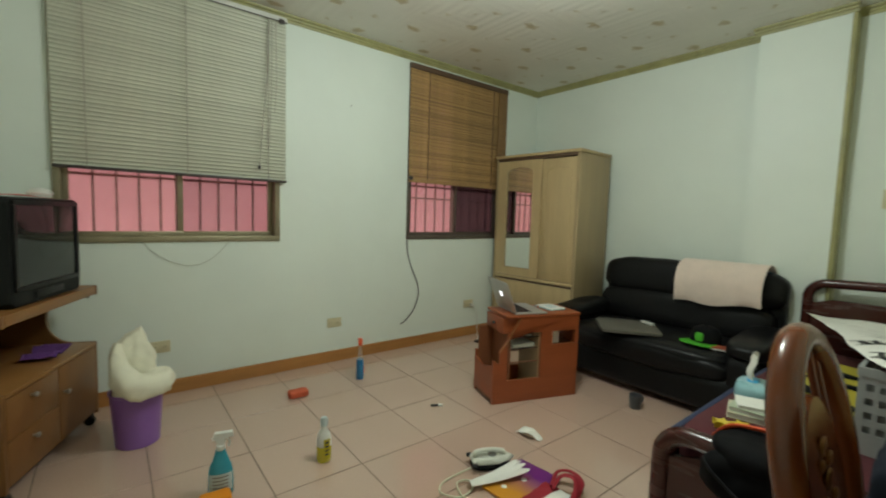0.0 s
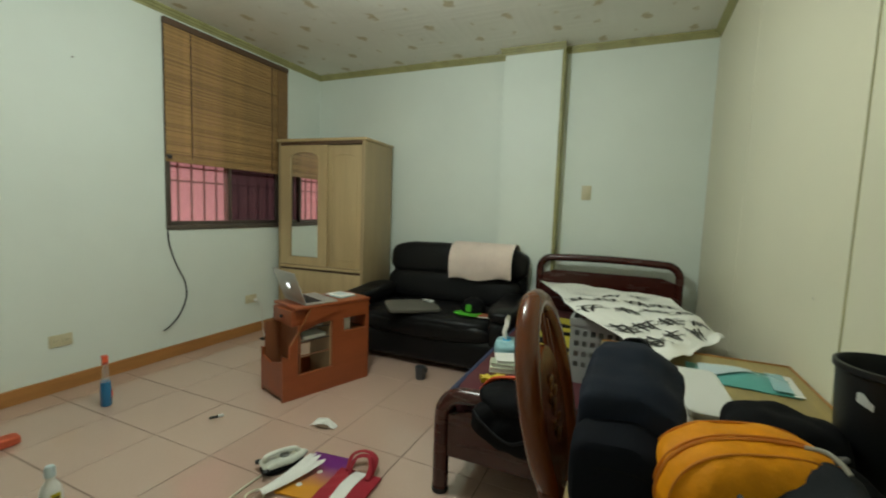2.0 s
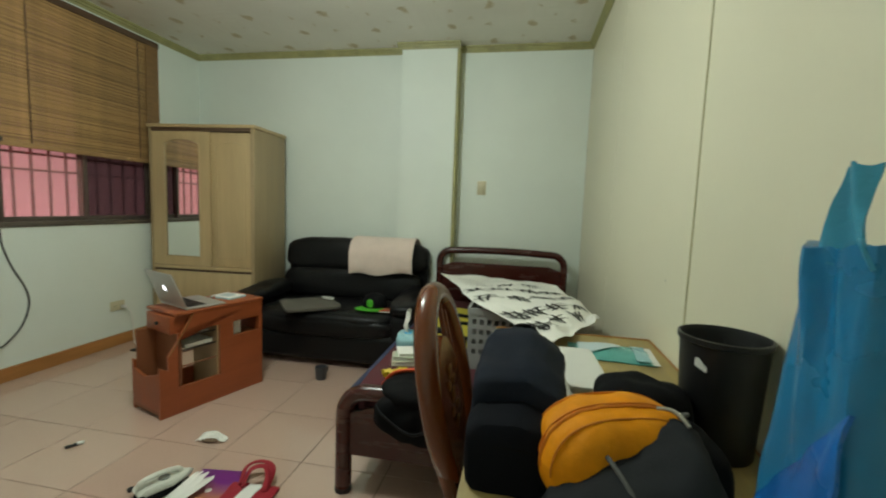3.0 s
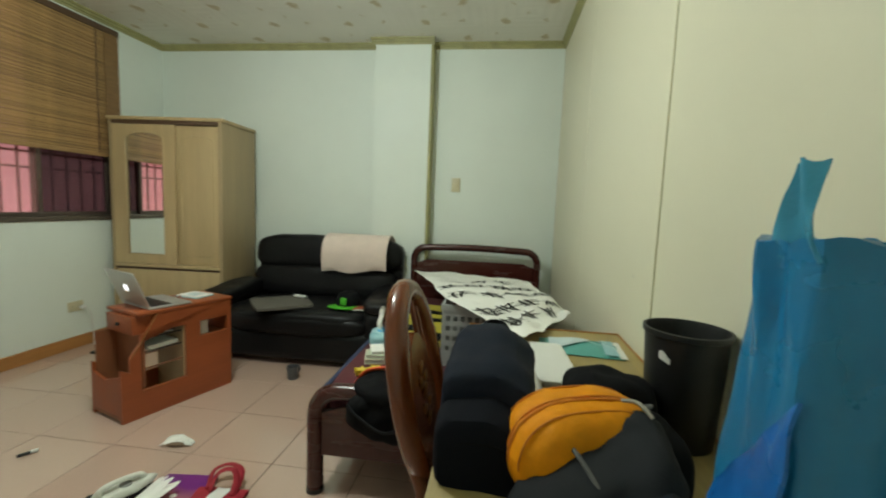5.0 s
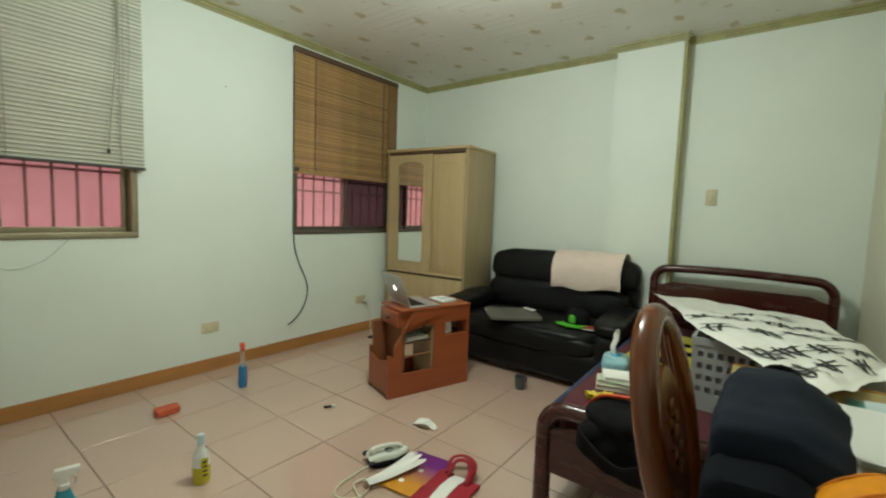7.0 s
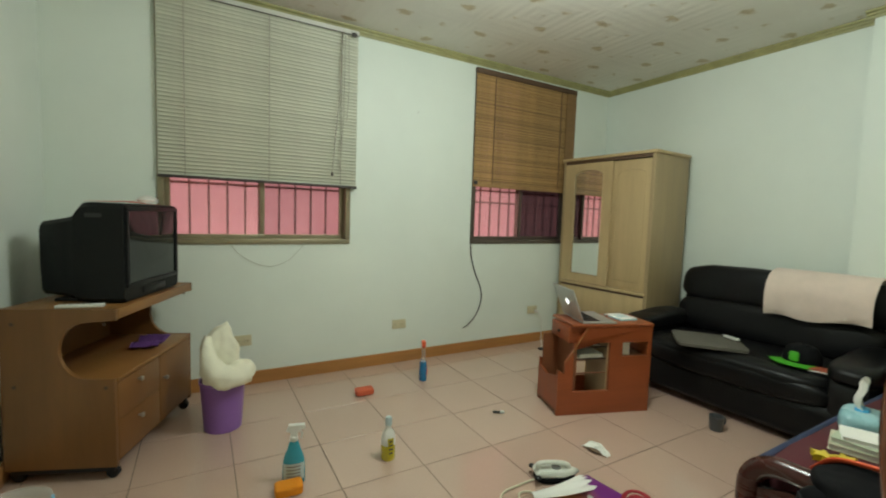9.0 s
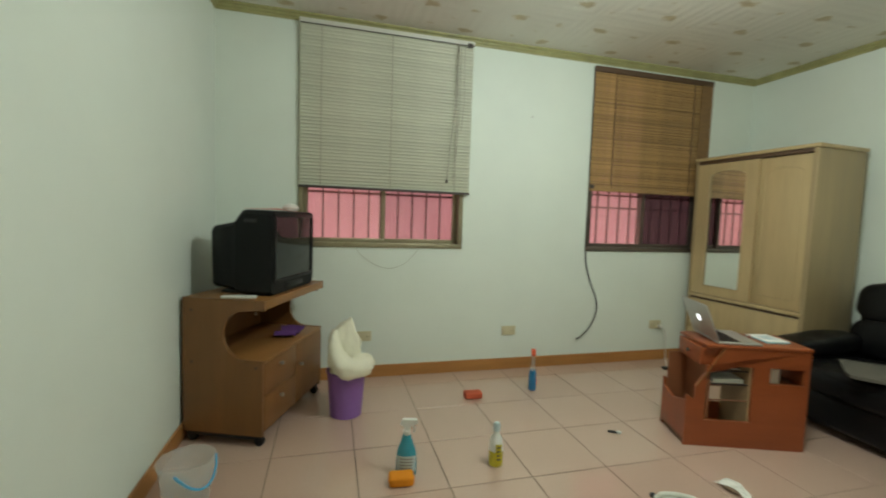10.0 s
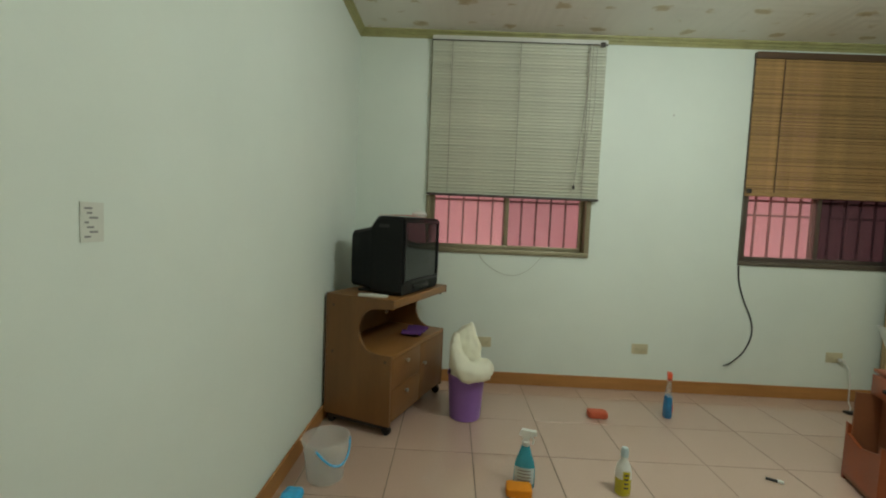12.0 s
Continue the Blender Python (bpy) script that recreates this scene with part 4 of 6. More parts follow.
def tv_stand():
    st = thing("tv_stand", STAND, "oak veneer television stand on castors with drawers", "cabinet")
    w, d, t = 0.735, 0.435, 0.018
    lo, sh, top = 0.062, 0.457, TVZ
    # side outline: lower box, curved recess, upper arm
    out = [(0.0, lo), (d, lo), (d, sh)]
    out += [(d - 0.10 - 0.115 * math.sin(a), sh + 0.125 - 0.125 * math.cos(a)) for a in [math.pi * k / 12 for k in range(0, 13)]]
    out += [(d + 0.01, top - 0.048), (d + 0.01, top), (0.0, top)]
    for y in (0.0, w - t):
        sp = part("side_panel", slab(bmesh.new(), out, y, y + t), M_OAK, st, "side panel with a round scooped recess")
        for px, pz in ((0.05, 0.70), (0.40, 0.70), (0.05, 0.43), (0.40, 0.42)):
            yy = y - 0.001 if y == 0 else y + t + 0.001
            part("screw_cap", lathe(bmesh.new(), [(0.008, 0), (0.008, 0.002)], 10), M_BAMRAIL, sp).matrix_local = pose(px, yy + (0.001 if y == 0 else -0.001), pz, 90 if y == 0 else -90)
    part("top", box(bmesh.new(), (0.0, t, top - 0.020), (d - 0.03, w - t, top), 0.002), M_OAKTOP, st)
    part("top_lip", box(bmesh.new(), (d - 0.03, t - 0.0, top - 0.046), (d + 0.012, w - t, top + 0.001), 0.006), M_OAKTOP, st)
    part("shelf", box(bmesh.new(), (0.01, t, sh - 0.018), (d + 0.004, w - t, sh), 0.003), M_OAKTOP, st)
    part("base", boxes(((0.01, t, lo), (d - 0.02, w - t, lo + 0.018))), M_OAK, st, smooth=False)
    part("back_panel", boxes(((0.0, t, lo + 0.018), (0.008, w - t, top - 0.02))), M_OAK, st, smooth=False)
    part("castor_rail", box(bmesh.new(), (0.02, 0.0, lo - 0.018), (d - 0.01, 0.03, lo), 0.002), M_BLACKPL, st)
    fr = d - 0.018
    for y0, y1, z0, z1 in ((t + 0.003, w * 0.5, 0.265, 0.434), (t + 0.003, w * 0.5, 0.083, 0.261), (w * 0.5 + 0.004, w - t - 0.003, 0.083, 0.434)):
        df = part("drawer_front" if y1 < w * 0.6 else "door", box(bmesh.new(), (fr, y0, z0), (d + 0.002, y1, z1), 0.003), M_OAK, st)
        ky = (y0 + y1) / 2 - 0.02 if y1 < w * 0.6 else y0 + 0.04
        kz = (z0 + z1) / 2 + (0.045 if y1 < w * 0.6 else 0.05)
        part("knob", lathe(bmesh.new(), [(0.005, 0.0), (0.005, 0.010), (0.011, 0.013), (0.012, 0.020), (0.006, 0.025)], 14), M_STEEL, df, "round bright metal knob").matrix_local = pose(d + 0.002, ky, kz, 0, 90, 0)
    for x in (0.035, d - 0.03):
        for y in (0.03, w - 0.03):
            part("castor", rings(bmesh.new(), [[(x + 0.026 * math.cos(a) * k, y + yy, 0.027 + 0.026 * math.sin(a) * k) for a in [2 * math.pi * q / 16 for q in range(16)]] for yy, k in ((-0.014, 0.8), (-0.010, 1.0), (0.010, 1.0), (0.014, 0.8))]), M_BLACKPL, st)
            part("castor_fork", box(bmesh.new(), (x - 0.014, y - 0.018, 0.036), (x + 0.014, y + 0.018, lo), 0.003), M_BLACKPL, st)


tv_stand()


def television():
    tv = thing("television", STAND @ pose(0.045, 0.112, TVZ + 0.001, 0, 0, 0), "bulky dark grey tube television on the stand", "television")
    # local x from the rear to the screen
    w, h = 0.52, 0.455
    def sec(x, a, b, z0, z1, r):
        return [(x, a + r, z0), (x, b - r, z0), (x, b, z0 + r), (x, b, z1 - r), (x, b - r, z1), (x, a + r, z1), (x, a, z1 - r), (x, a, z0 + r)]
    part("rear_housing", rings(bmesh.new(), [sec(-0.03, 0.10, w - 0.10, 0.15, h - 0.12, 0.02), sec(-0.015, 0.085, w - 0.085, 0.025, h - 0.095, 0.02), sec(0.10, 0.055, w - 0.055, 0.02, h - 0.075, 0.02), sec(0.17, 0.02, w - 0.02, 0.012, h - 0.06, 0.02)]), M_TVSIDE, tv)
    fb = part("front_housing", rings(bmesh.new(), [sec(0.165, 0.012, w - 0.012, 0.008, h - 0.045, 0.02), sec(0.20, 0.004, w - 0.004, 0.004, h - 0.006, 0.022), sec(0.23, 0.0, w, 0.0, h, 0.022), sec(0.36, 0.0, w, 0.0, h - 0.004, 0.022), sec(0.372, 0.006, w - 0.006, 0.006, h - 0.01, 0.02)]), M_TVSIDE, tv)
    part("handle_slot", box(bmesh.new(), (0.22, -0.002, h - 0.068), (0.29, 0.012, h - 0.048), 0.004), M_HOLE, fb)
    z0, z1, a, b = 0.085, h - 0.035, 0.04, w - 0.04
    part("bezel", boxes(((0.372, a - 0.018, z0 - 0.018), (0.382, b + 0.018, z0)), ((0.372, a - 0.018, z1), (0.382, b + 0.018, z1 + 0.018)), ((0.372, a - 0.018, z0), (0.382, a, z1)), ((0.372, b, z0), (0.382, b + 0.018, z1)), bevel=0.003), M_BLACKPL, tv)

    def glass(u, v):
        return 0.374 + 0.010 * (1 - (2 * u - 1) ** 2) * (1 - (2 * v - 1) ** 2), a + (b - a) * u, z0 + (z1 - z0) * v
    part("screen", sheet(bmesh.new(), glass, 12, 10, 0.006), M_CRT, tv, "dark bulging glass screen")
    part("control_flap", box(bmesh.new(), (0.370, w * 0.3, 0.022), (0.377, w * 0.7, 0.052), 0.002), M_BLACKPL, tv)
    part("stand_foot", box(bmesh.new(), (0.05, 0.06, -0.002), (0.33, w - 0.06, 0.012), 0.004), M_BLACKPL, tv)
    return tv


television()
TVTOP = TVZ + 0.456
pp = part("paper_sheet", sheet(bmesh.new(), lambda u, v: (u * 0.20, v * 0.28, 0.004 + 0.008 * math.sin(u * 5) * v), 10, 10, 0.001), M_PINKPAPER, None)
pp.matrix_world = STAND @ pose(0.21, 0.20, TVTOP + 0.002, 0, 0, 4)
tagged(pp, "pink paper sheet lying on the television", "paper")
ml = part("small_dish", lathe(bmesh.new(), [(0.045, 0.0), (0.05, 0.012), (0.035, 0.028), (0.012, 0.036), (0.001, 0.037)], 20), M_WHITE, None)
ml.matrix_world = STAND @ pose(0.33, 0.50, TVTOP + 0.010)
tagged(ml, "small white rounded lid on the television", "lid")
rc = thing("remote_control", STAND @ pose(0.30, 0.045, TVZ + 0.001, 0, 0, 12), "slim white remote control on the television stand", "remote")
part("body", box(bmesh.new(), (-0.10, -0.02, 0), (0.07, 0.02, 0.014), 0.005), M_WHITE, rc)
for k in range(5):
    part("button", lathe(bmesh.new(), [(0.004, 0), (0.004, 0.0015)], 8, (-0.07 + k * 0.022, 0, 0.014)), M_GREYINK, rc)
cl = part("cleaning_cloth", sheet(bmesh.new(), lambda u, v: ((u - 0.5) * 0.13 + 0.02 * noise.noise((u * 3, v * 3, 9)), (v - 0.5) * 0.20, 0.014 + 0.018 * abs(noise.noise((u * 4, v * 4, 2))) + 0.012 * math.sin(v * 9)), 14, 18, 0.004), M_PURPLECL, None)
cl.matrix_world = STAND @ pose(0.33, 0.50, 0.462, 0, 0, 10)
tagged(cl, "crumpled purple cleaning cloth on the stand shelf", "cloth")


# ---- work table beside the camera
TZ = 0.738


def work_table():
    tb = thing("table", pose(0.32, -0.490, 0), "worn yellow plywood table pushed against the cupboard doors", "table")
    w, d = 1.335, 0.560
    part("tabletop", box(bmesh.new(), (0, 0, TZ - 0.022), (w, d, TZ), 0.003), M_TABLE, tb)
    part("edge_band", boxes(((w, 0.001, TZ - 0.022), (w + 0.004, d - 0.001, TZ + 0.004)), ((0.002, -0.0, TZ), (w, 0.004, TZ + 0.004))), M_BASE, tb, smooth=False)
    part("apron", boxes(((0.05, d - 0.06, TZ - 0.09), (w - 0.05, d - 0.042, TZ - 0.022)), ((0.05, 0.042, TZ - 0.09), (w - 0.05, 0.06, TZ - 0.022))), M_OAK, tb, smooth=False)
    for x in (0.05, w - 0.17):
        for y in (0.045, d - 0.045):
            part("leg", tube(bmesh.new(), [(x, y, 0), (x, y, TZ - 0.022)], 0.016, 12), M_ALUDARK, tb)


work_table()


# ---- dining chair at the table
def dining_chair():
    ch = thing("dining_chair", pose(1.135, 0.142, 0, 0, 0, -1), "polished reddish brown wooden chair with an oval back", "chair")
    # local: faces -y; back in the plane y = 0, leaning out to +y at the top
    seat, top = 0.445, 0.985

    def at(x, z):
        return x, 0.115 * max(0.0, (z - seat)) / (top - seat) - 0.03, z
    cz, rx, rz = 0.715, 0.185, 0.248
    ring = [at(rx * math.cos(a), cz + rz * math.sin(a)) for a in [2 * math.pi * k / 40 for k in range(40)]]
    back = part("back_frame", tube(bmesh.new(), ring, 0.030, 14, flat=1.0, loop=True), M_CHAIR, ch, "thick polished oval hoop")
    out = []
    for k in range(24):
        a = 2 * math.pi * k / 24
        out.append((0.105 * math.cos(a) * (1 + 0.22 * math.cos(a) ** 2), cz - 0.055 + 0.185 * math.sin(a)))
    bm = bmesh.new()
    rings(bm, [[Vector(at(x, z)) + Vector((0, dy, 0)) for x, z in out] for dy in (-0.009, 0.009)])
    splat = part("splat", bm, M_CHAIR, back, "carved centre splat")
    for x, z, r in ((0.0, 0.05, 0.020), (0.028, 0.02, 0.015), (-0.028, 0.02, 0.015), (0.0, -0.015, 0.022), (0.030, -0.05, 0.013), (-0.030, -0.05, 0.013), (0.0, -0.085, 0.016)):
        px, py, pz = at(x, cz - 0.02 + z)
        for dy in (-0.010, 0.010):
            part("carving", blob(bmesh.new(), (px - r, py + dy - 0.004, pz - r * 1.2), (px + r, py + dy + 0.004, pz + r * 1.2), 2.4, 0.003, 60, 5, seed=x * 90), M_GILT, splat, "worn gilt carved leaf")
    for sx in (-1, 1):
        for x0, x1 in ((0.085, 0.11), (0.045, 0.06)):
            part("spindle", tube(bmesh.new(), [at(sx * x0, cz + rz * math.sqrt(1 - (x0 / rx) ** 2) - 0.01), at(sx * x1, cz + 0.03), at(sx * x0, cz - rz * math.sqrt(1 - (x0 / rx) ** 2) + 0.01)], 0.008, 8), M_CHAIR, back)
        part("rear_leg", tube(bmesh.new(), arc([(sx * 0.17, 0.05, 0), (sx * 0.17, 0.0, 0.25), (sx * 0.165, -0.03, seat), (sx * 0.15, 0.01, 0.58)], 6), 0.019, 10), M_CHAIR, ch)
        part("front_leg", tube(bmesh.new(), [(sx * 0.185, -0.39, 0), (sx * 0.18, -0.385, seat - 0.03)], [0.015, 0.021], 12), M_CHAIR, ch)
        part("stretcher", tube(bmesh.new(), [(sx * 0.183, -0.387, 0.2), (sx * 0.17, 0.01, 0.2)], 0.010, 8), M_CHAIR, ch)
    part("seat", blob(bmesh.new(), (-0.21, -0.42, seat - 0.03), (0.21, 0.0, seat + 0.025), 6, 0.002, 5, 8), M_CHAIR, ch)
    part("crossbar", tube(bmesh.new(), [(-0.16, -0.022, 0.47), (0.16, -0.022, 0.47)], 0.014, 8), M_CHAIR, ch)


dining_chair()


# ---- bags on the table
def navy_backpack():
    bp = thing("backpack", pose(0.940, -0.023, TZ, 0, 0, -3), "dark navy nylon backpack standing upright on the table", "bag", "bags on the table")
    shape = ((0.072, 0.0), (0.076, 0.35), (0.075, 0.76), (0.062, 0.92), (0.032, 0.97), (-0.016, 1.0), (-0.050, 0.90), (-0.086, 0.68), (-0.088, 0.35), (-0.082, 0.0))

    def run(items, z0=0.0):
        return [[(x, y * k, z0 + (h - z0) * max(t, 0.0)) for y, t in shape] for x, h, k in items]
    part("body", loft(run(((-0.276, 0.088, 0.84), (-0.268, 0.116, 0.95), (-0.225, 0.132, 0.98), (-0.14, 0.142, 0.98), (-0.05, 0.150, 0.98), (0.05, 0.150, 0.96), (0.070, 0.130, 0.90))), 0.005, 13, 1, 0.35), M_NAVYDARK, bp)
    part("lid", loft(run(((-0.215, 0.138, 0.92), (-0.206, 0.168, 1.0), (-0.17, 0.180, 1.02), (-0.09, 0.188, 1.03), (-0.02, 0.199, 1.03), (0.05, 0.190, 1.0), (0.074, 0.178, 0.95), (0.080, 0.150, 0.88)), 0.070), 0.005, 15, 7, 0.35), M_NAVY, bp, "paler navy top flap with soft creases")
    part("zip", tube(bmesh.new(), arc([(-0.271, 0.056, 0.01), (-0.273, 0.054, 0.060), (-0.275, 0.03, 0.078), (-0.275, 0.0, 0.081), (-0.275, -0.035, 0.078), (-0.273, -0.058, 0.060), (-0.271, -0.060, 0.01)], 6), 0.0022, 6), M_BLACKFAB, bp)
    part("grab_loop", tube(bmesh.new(), arc([(0.080, -0.03, 0.170), (0.105, -0.015, 0.178), (0.105, 0.015, 0.178), (0.080, 0.03, 0.170)], 6), 0.006, 8, flat=1.6), M_BLACKFAB, bp)
    part("side_strap", tube(bmesh.new(), arc([(-0.10, 0.074, 0.11), (-0.105, 0.0765, 0.08), (-0.11, 0.074, 0.02)], 6), 0.006, 8), M_BLACKFAB, bp)
    part("side_seam", tube(bmesh.new(), arc([(-0.04, -0.088, 0.13), (-0.05, -0.092, 0.09), (-0.05, -0.090, 0.01)], 6), 0.003, 6), M_BLACKFAB, bp)


navy_backpack()


def orange_backpack():
    bp = thing("backpack", pose(0.704, -0.170, TZ, 0, 0, 14), "orange and charcoal grey nylon backpack lying on the table", "bag", "bags on the table")
    lo, hi = Vector((-0.085, -0.125, 0.0)), Vector((0.085, 0.122, 0.163))
    power = 2.7

    def dome(x, y, z):
        k = 1 + 0.006 * math.sin(x * 9)
        return x, y * (1 - 0.10 * max(0, z)) * k, (z - 0.06 * y) * k if z > 0 else z
    part("body", blob(bmesh.new(), lo, hi, power, 0.005, 17, 28, shape=dome, seed=2), M_ORANGE, bp, "orange upper panel")

    def hoop(x, lift=1.012, a0=-12, a1=192, n=44):
        """A seam that runs over the dome at one depth."""
        pts = []
        r = (1 - abs(x) ** power) ** (1 / power)
        for k in range(n + 1):
            a = math.radians(a0 + (a1 - a0) * k / n)
            cc, ss = math.cos(a), math.sin(a)
            q = r * (abs(cc) ** power + abs(ss) ** power) ** (-1 / power)
            c = Vector(dome(x, cc * q, ss * q)) * lift
            pts.append(tuple((lo[i] + hi[i]) / 2 + c[i] * (hi[i] - lo[i]) / 2 for i in range(3)))
        return pts
    for x in (-0.55, 0.45):
        part("piping", tube(bmesh.new(), hoop(x, 1.006), 0.0018, 6), M_PIPING, bp)
    z = part("zip", tube(bmesh.new(), hoop(-0.10, 1.008), 0.0020, 6), M_PIPING, bp)
    part("zip_tape", tube(bmesh.new(), hoop(-0.20, 1.002), 0.0030, 6), M_PIPING, bp)

    flap = ((0.128, 0.0), (0.126, 0.026), (0.112, 0.050), (0.084, 0.076), (0.048, 0.100), (0.004, 0.124), (-0.045, 0.150), (-0.074, 0.157), (-0.094, 0.146), (-0.110, 0.108), (-0.116, 0.055), (-0.114, 0.0))

    def panel(items):
        return [[(x, -0.01 + (y + 0.01) * k + dy, z * k) for y, z in flap] for x, k, dy in items]
    part("grey_panel", loft(panel(((-0.025, 0.90, 0.0), (-0.040, 0.99, 0.0), (-0.065, 1.01, 0.0), (-0.100, 0.96, 0.002), (-0.140, 0.84, 0.004), (-0.165, 0.66, 0.006))), 0.006, 16, 6, 0.4), M_GREYNY, bp, "charcoal grey front panel")
    part("pocket", loft(panel(((-0.125, 0.66, 0.004), (-0.150, 0.72, 0.004), (-0.180, 0.66, 0.006), (-0.198, 0.50, 0.008))), 0.005, 18, 16, 0.4), M_GREYNY, bp, "charcoal grey outer pocket")
    part("side_pocket", blob(bmesh.new(), (-0.09, -0.158, 0.0), (0.07, -0.10, 0.120), 3.2, 0.008, 9, 11, seed=9), M_BLACKFAB, bp)
    part("pull", tube(bmesh.new(), arc([(-0.030, -0.052, 0.166), (-0.046, -0.064, 0.171), (-0.062, -0.070, 0.168), (-0.076, -0.074, 0.160)], 5), 0.0030, 8), M_CORD, z, "grey cord zip pull")
    part("strap", tube(bmesh.new(), arc([(-0.055, 0.046, 0.118), (-0.090, 0.042, 0.114), (-0.115, 0.036, 0.104), (-0.135, 0.032, 0.094)], 6), 0.0034, 8, flat=0.5), M_STRAPGREY, bp, "pale grey webbing strap")
    part("loop", tube(bmesh.new(), arc([(-0.03, -0.090, 0.150), (-0.01, -0.115, 0.146), (0.03, -0.125, 0.125)], 6), 0.0035, 8), M_STRAPGREY, bp)


orange_backpack()
jk = part("jacket", blob(bmesh.new(), (-0.070, -0.080, 0), (0.070, 0.095, 0.150), 2.6, 0.016, 11, 16, seed=3), M_BLACKFAB, None)
jk.matrix_world = pose(0.862, -0.262, TZ, 0, 0, 0)
tagged(jk, "crumpled black jacket heaped on the table", "jacket")


def waste_bin():
    wb = thing("waste_bin", pose(0.908, -0.408, TZ), "black plastic waste bin standing on the table", "bin")
    prof = [(0.001, 0.004), (0.066, 0.0), (0.068, 0.004), (0.079, 0.20), (0.080, 0.208), (0.084, 0.210), (0.084, 0.219), (0.079, 0.220), (0.076, 0.210), (0.065, 0.010), (0.001, 0.010)]
    prof = [(r * 0.96, z * 1.06) for r, z in prof]
    part("shell", lathe(bmesh.new(), prof, 40), M_SWEEP, wb)
    def st(u, v):
        a = math.radians(122 + 17 * u)
        r = 0.0785 * 0.96 + 0.0010
        return r * math.cos(a), r * math.sin(a), 0.181 + 0.014 * v + 0.004 * math.sin(u * 5) * v - 0.008 * u
    part("sticker", sheet(bmesh.new(), st, 6, 3, 0.0006), M_WHITE, wb, "small torn white sticker")


waste_bin()


def blue_bag():
    bg = thing("plastic_bag", pose(0.464, -0.375, TZ, 0, 0, 0), "full blue plastic carrier bag standing on the table", "bag")
    sections = []
    n = 72
    for i in range(37):
        t = i / 36
        z = 0.434 * t
        rx = 0.070 - 0.014 * t
        ry = 0.086 + 0.003 * t
        loop = []
        for k in range(n):
            a = 2 * math.pi * k / n
            c, s = math.cos(a), math.sin(a)
            p = 8.0
            q = (abs(c) ** p + abs(s) ** p) ** (-1 / p)
            fold = 0.003 * math.sin(a * 7 + z * 12) * (0.4 + t) + 0.011 * noise.noise((c * 2, s * 2, z * 7)) + 0.005 * noise.noise((c * 5, s * 5, z * 11))
            loop.append((rx * q * c + fold * c, ry * q * s + fold * s, max(0.001, z + (0.022 * noise.noise((c * 2.5, s * 2.5, 4)) if i == 36 else 0))))
        sections.append(loop)
    part("body", rings(bmesh.new(), sections), M_BLUEBAG, bg)

    def handle(u, v):
        """Broad shoulder at the foot, a narrow twisted neck, a flared end."""
        wd = 0.019 * (1 - v) ** 3 + 0.0180
        x = (0.5 - u) * 2 * wd
        return -0.0165 + x - 0.008 * v, 0.082 + 0.006 * math.sin(u * 7 + v * 4) + 0.004 * v, 0.420 + 0.088 * v + 0.004 * noise.noise((u * 3, v * 4, 1))
    part("handle", sheet(bmesh.new(), handle, 16, 22, 0.003), M_BLUEBAGPALE, bg, "upright twisted carrier handle")

    def rim(u, v):
        a = u * 2 * math.pi
        r = 0.080 + 0.010 * noise.noise((math.cos(a) * 3, math.sin(a) * 3, 7))
        return 0.68 * r * math.cos(a), r * math.sin(a) - 0.002, 0.414 + v * (0.016 + 0.010 * math.sin(a * 3))
    part("gathered_rim", sheet(bmesh.new(), rim, 36, 4, 0.003), M_BLUEBAGPALE, bg)
    for k in range(3):
        part("fold", tube(bmesh.new(), arc([(-0.072 + 0.002 * k, 0.06 - 0.07 * k, 0.02), (-0.071, 0.02 - 0.05 * k, 0.10 + 0.02 * k), (-0.066, -0.03 - 0.02 * k, 0.17 + 0.02 * k)], 6), [0.004 + 0.012 * math.sin(math.pi * q / 12) for q in range(13)], 8), M_BLUEFOLD, bg)
    sh = part("hem", blob(bmesh.new(), (-0.07, -0.085, 0.0), (0.085, 0.095, 0.09), 2.4, 0.015, 12, 9, seed=5), M_BLUEBAG, bg, "crumpled slack plastic at the foot")
    part("doubled_flap", sheet(bmesh.new(), lambda u, v: (0.052 - 0.115 * u, 0.094 + 0.010 * math.sin(math.pi * v) + 0.006 * noise.noise((u * 5, v * 6, 3)), 0.04 + (0.115 + 0.148 * u) * v), 20, 20, 0.004), M_BLUEFOLD, bg, "deep blue doubled plastic")
    return bg


blue_bag()
wbx = thing("storage_box", pose(1.165, -0.182, TZ, 0, 0, 2), "frosted white plastic box with rounded edges", "box")
part("body", blob(bmesh.new(), (-0.147, -0.050, 0), (0.147, 0.050, 0.045), 9, 0, 1, 8), M_WHITE, wbx)
part("lid", blob(bmesh.new(), (-0.150, -0.053, 0.04), (0.150, 0.053, 0.056), 9, 0, 1, 8), M_WHITE, wbx)


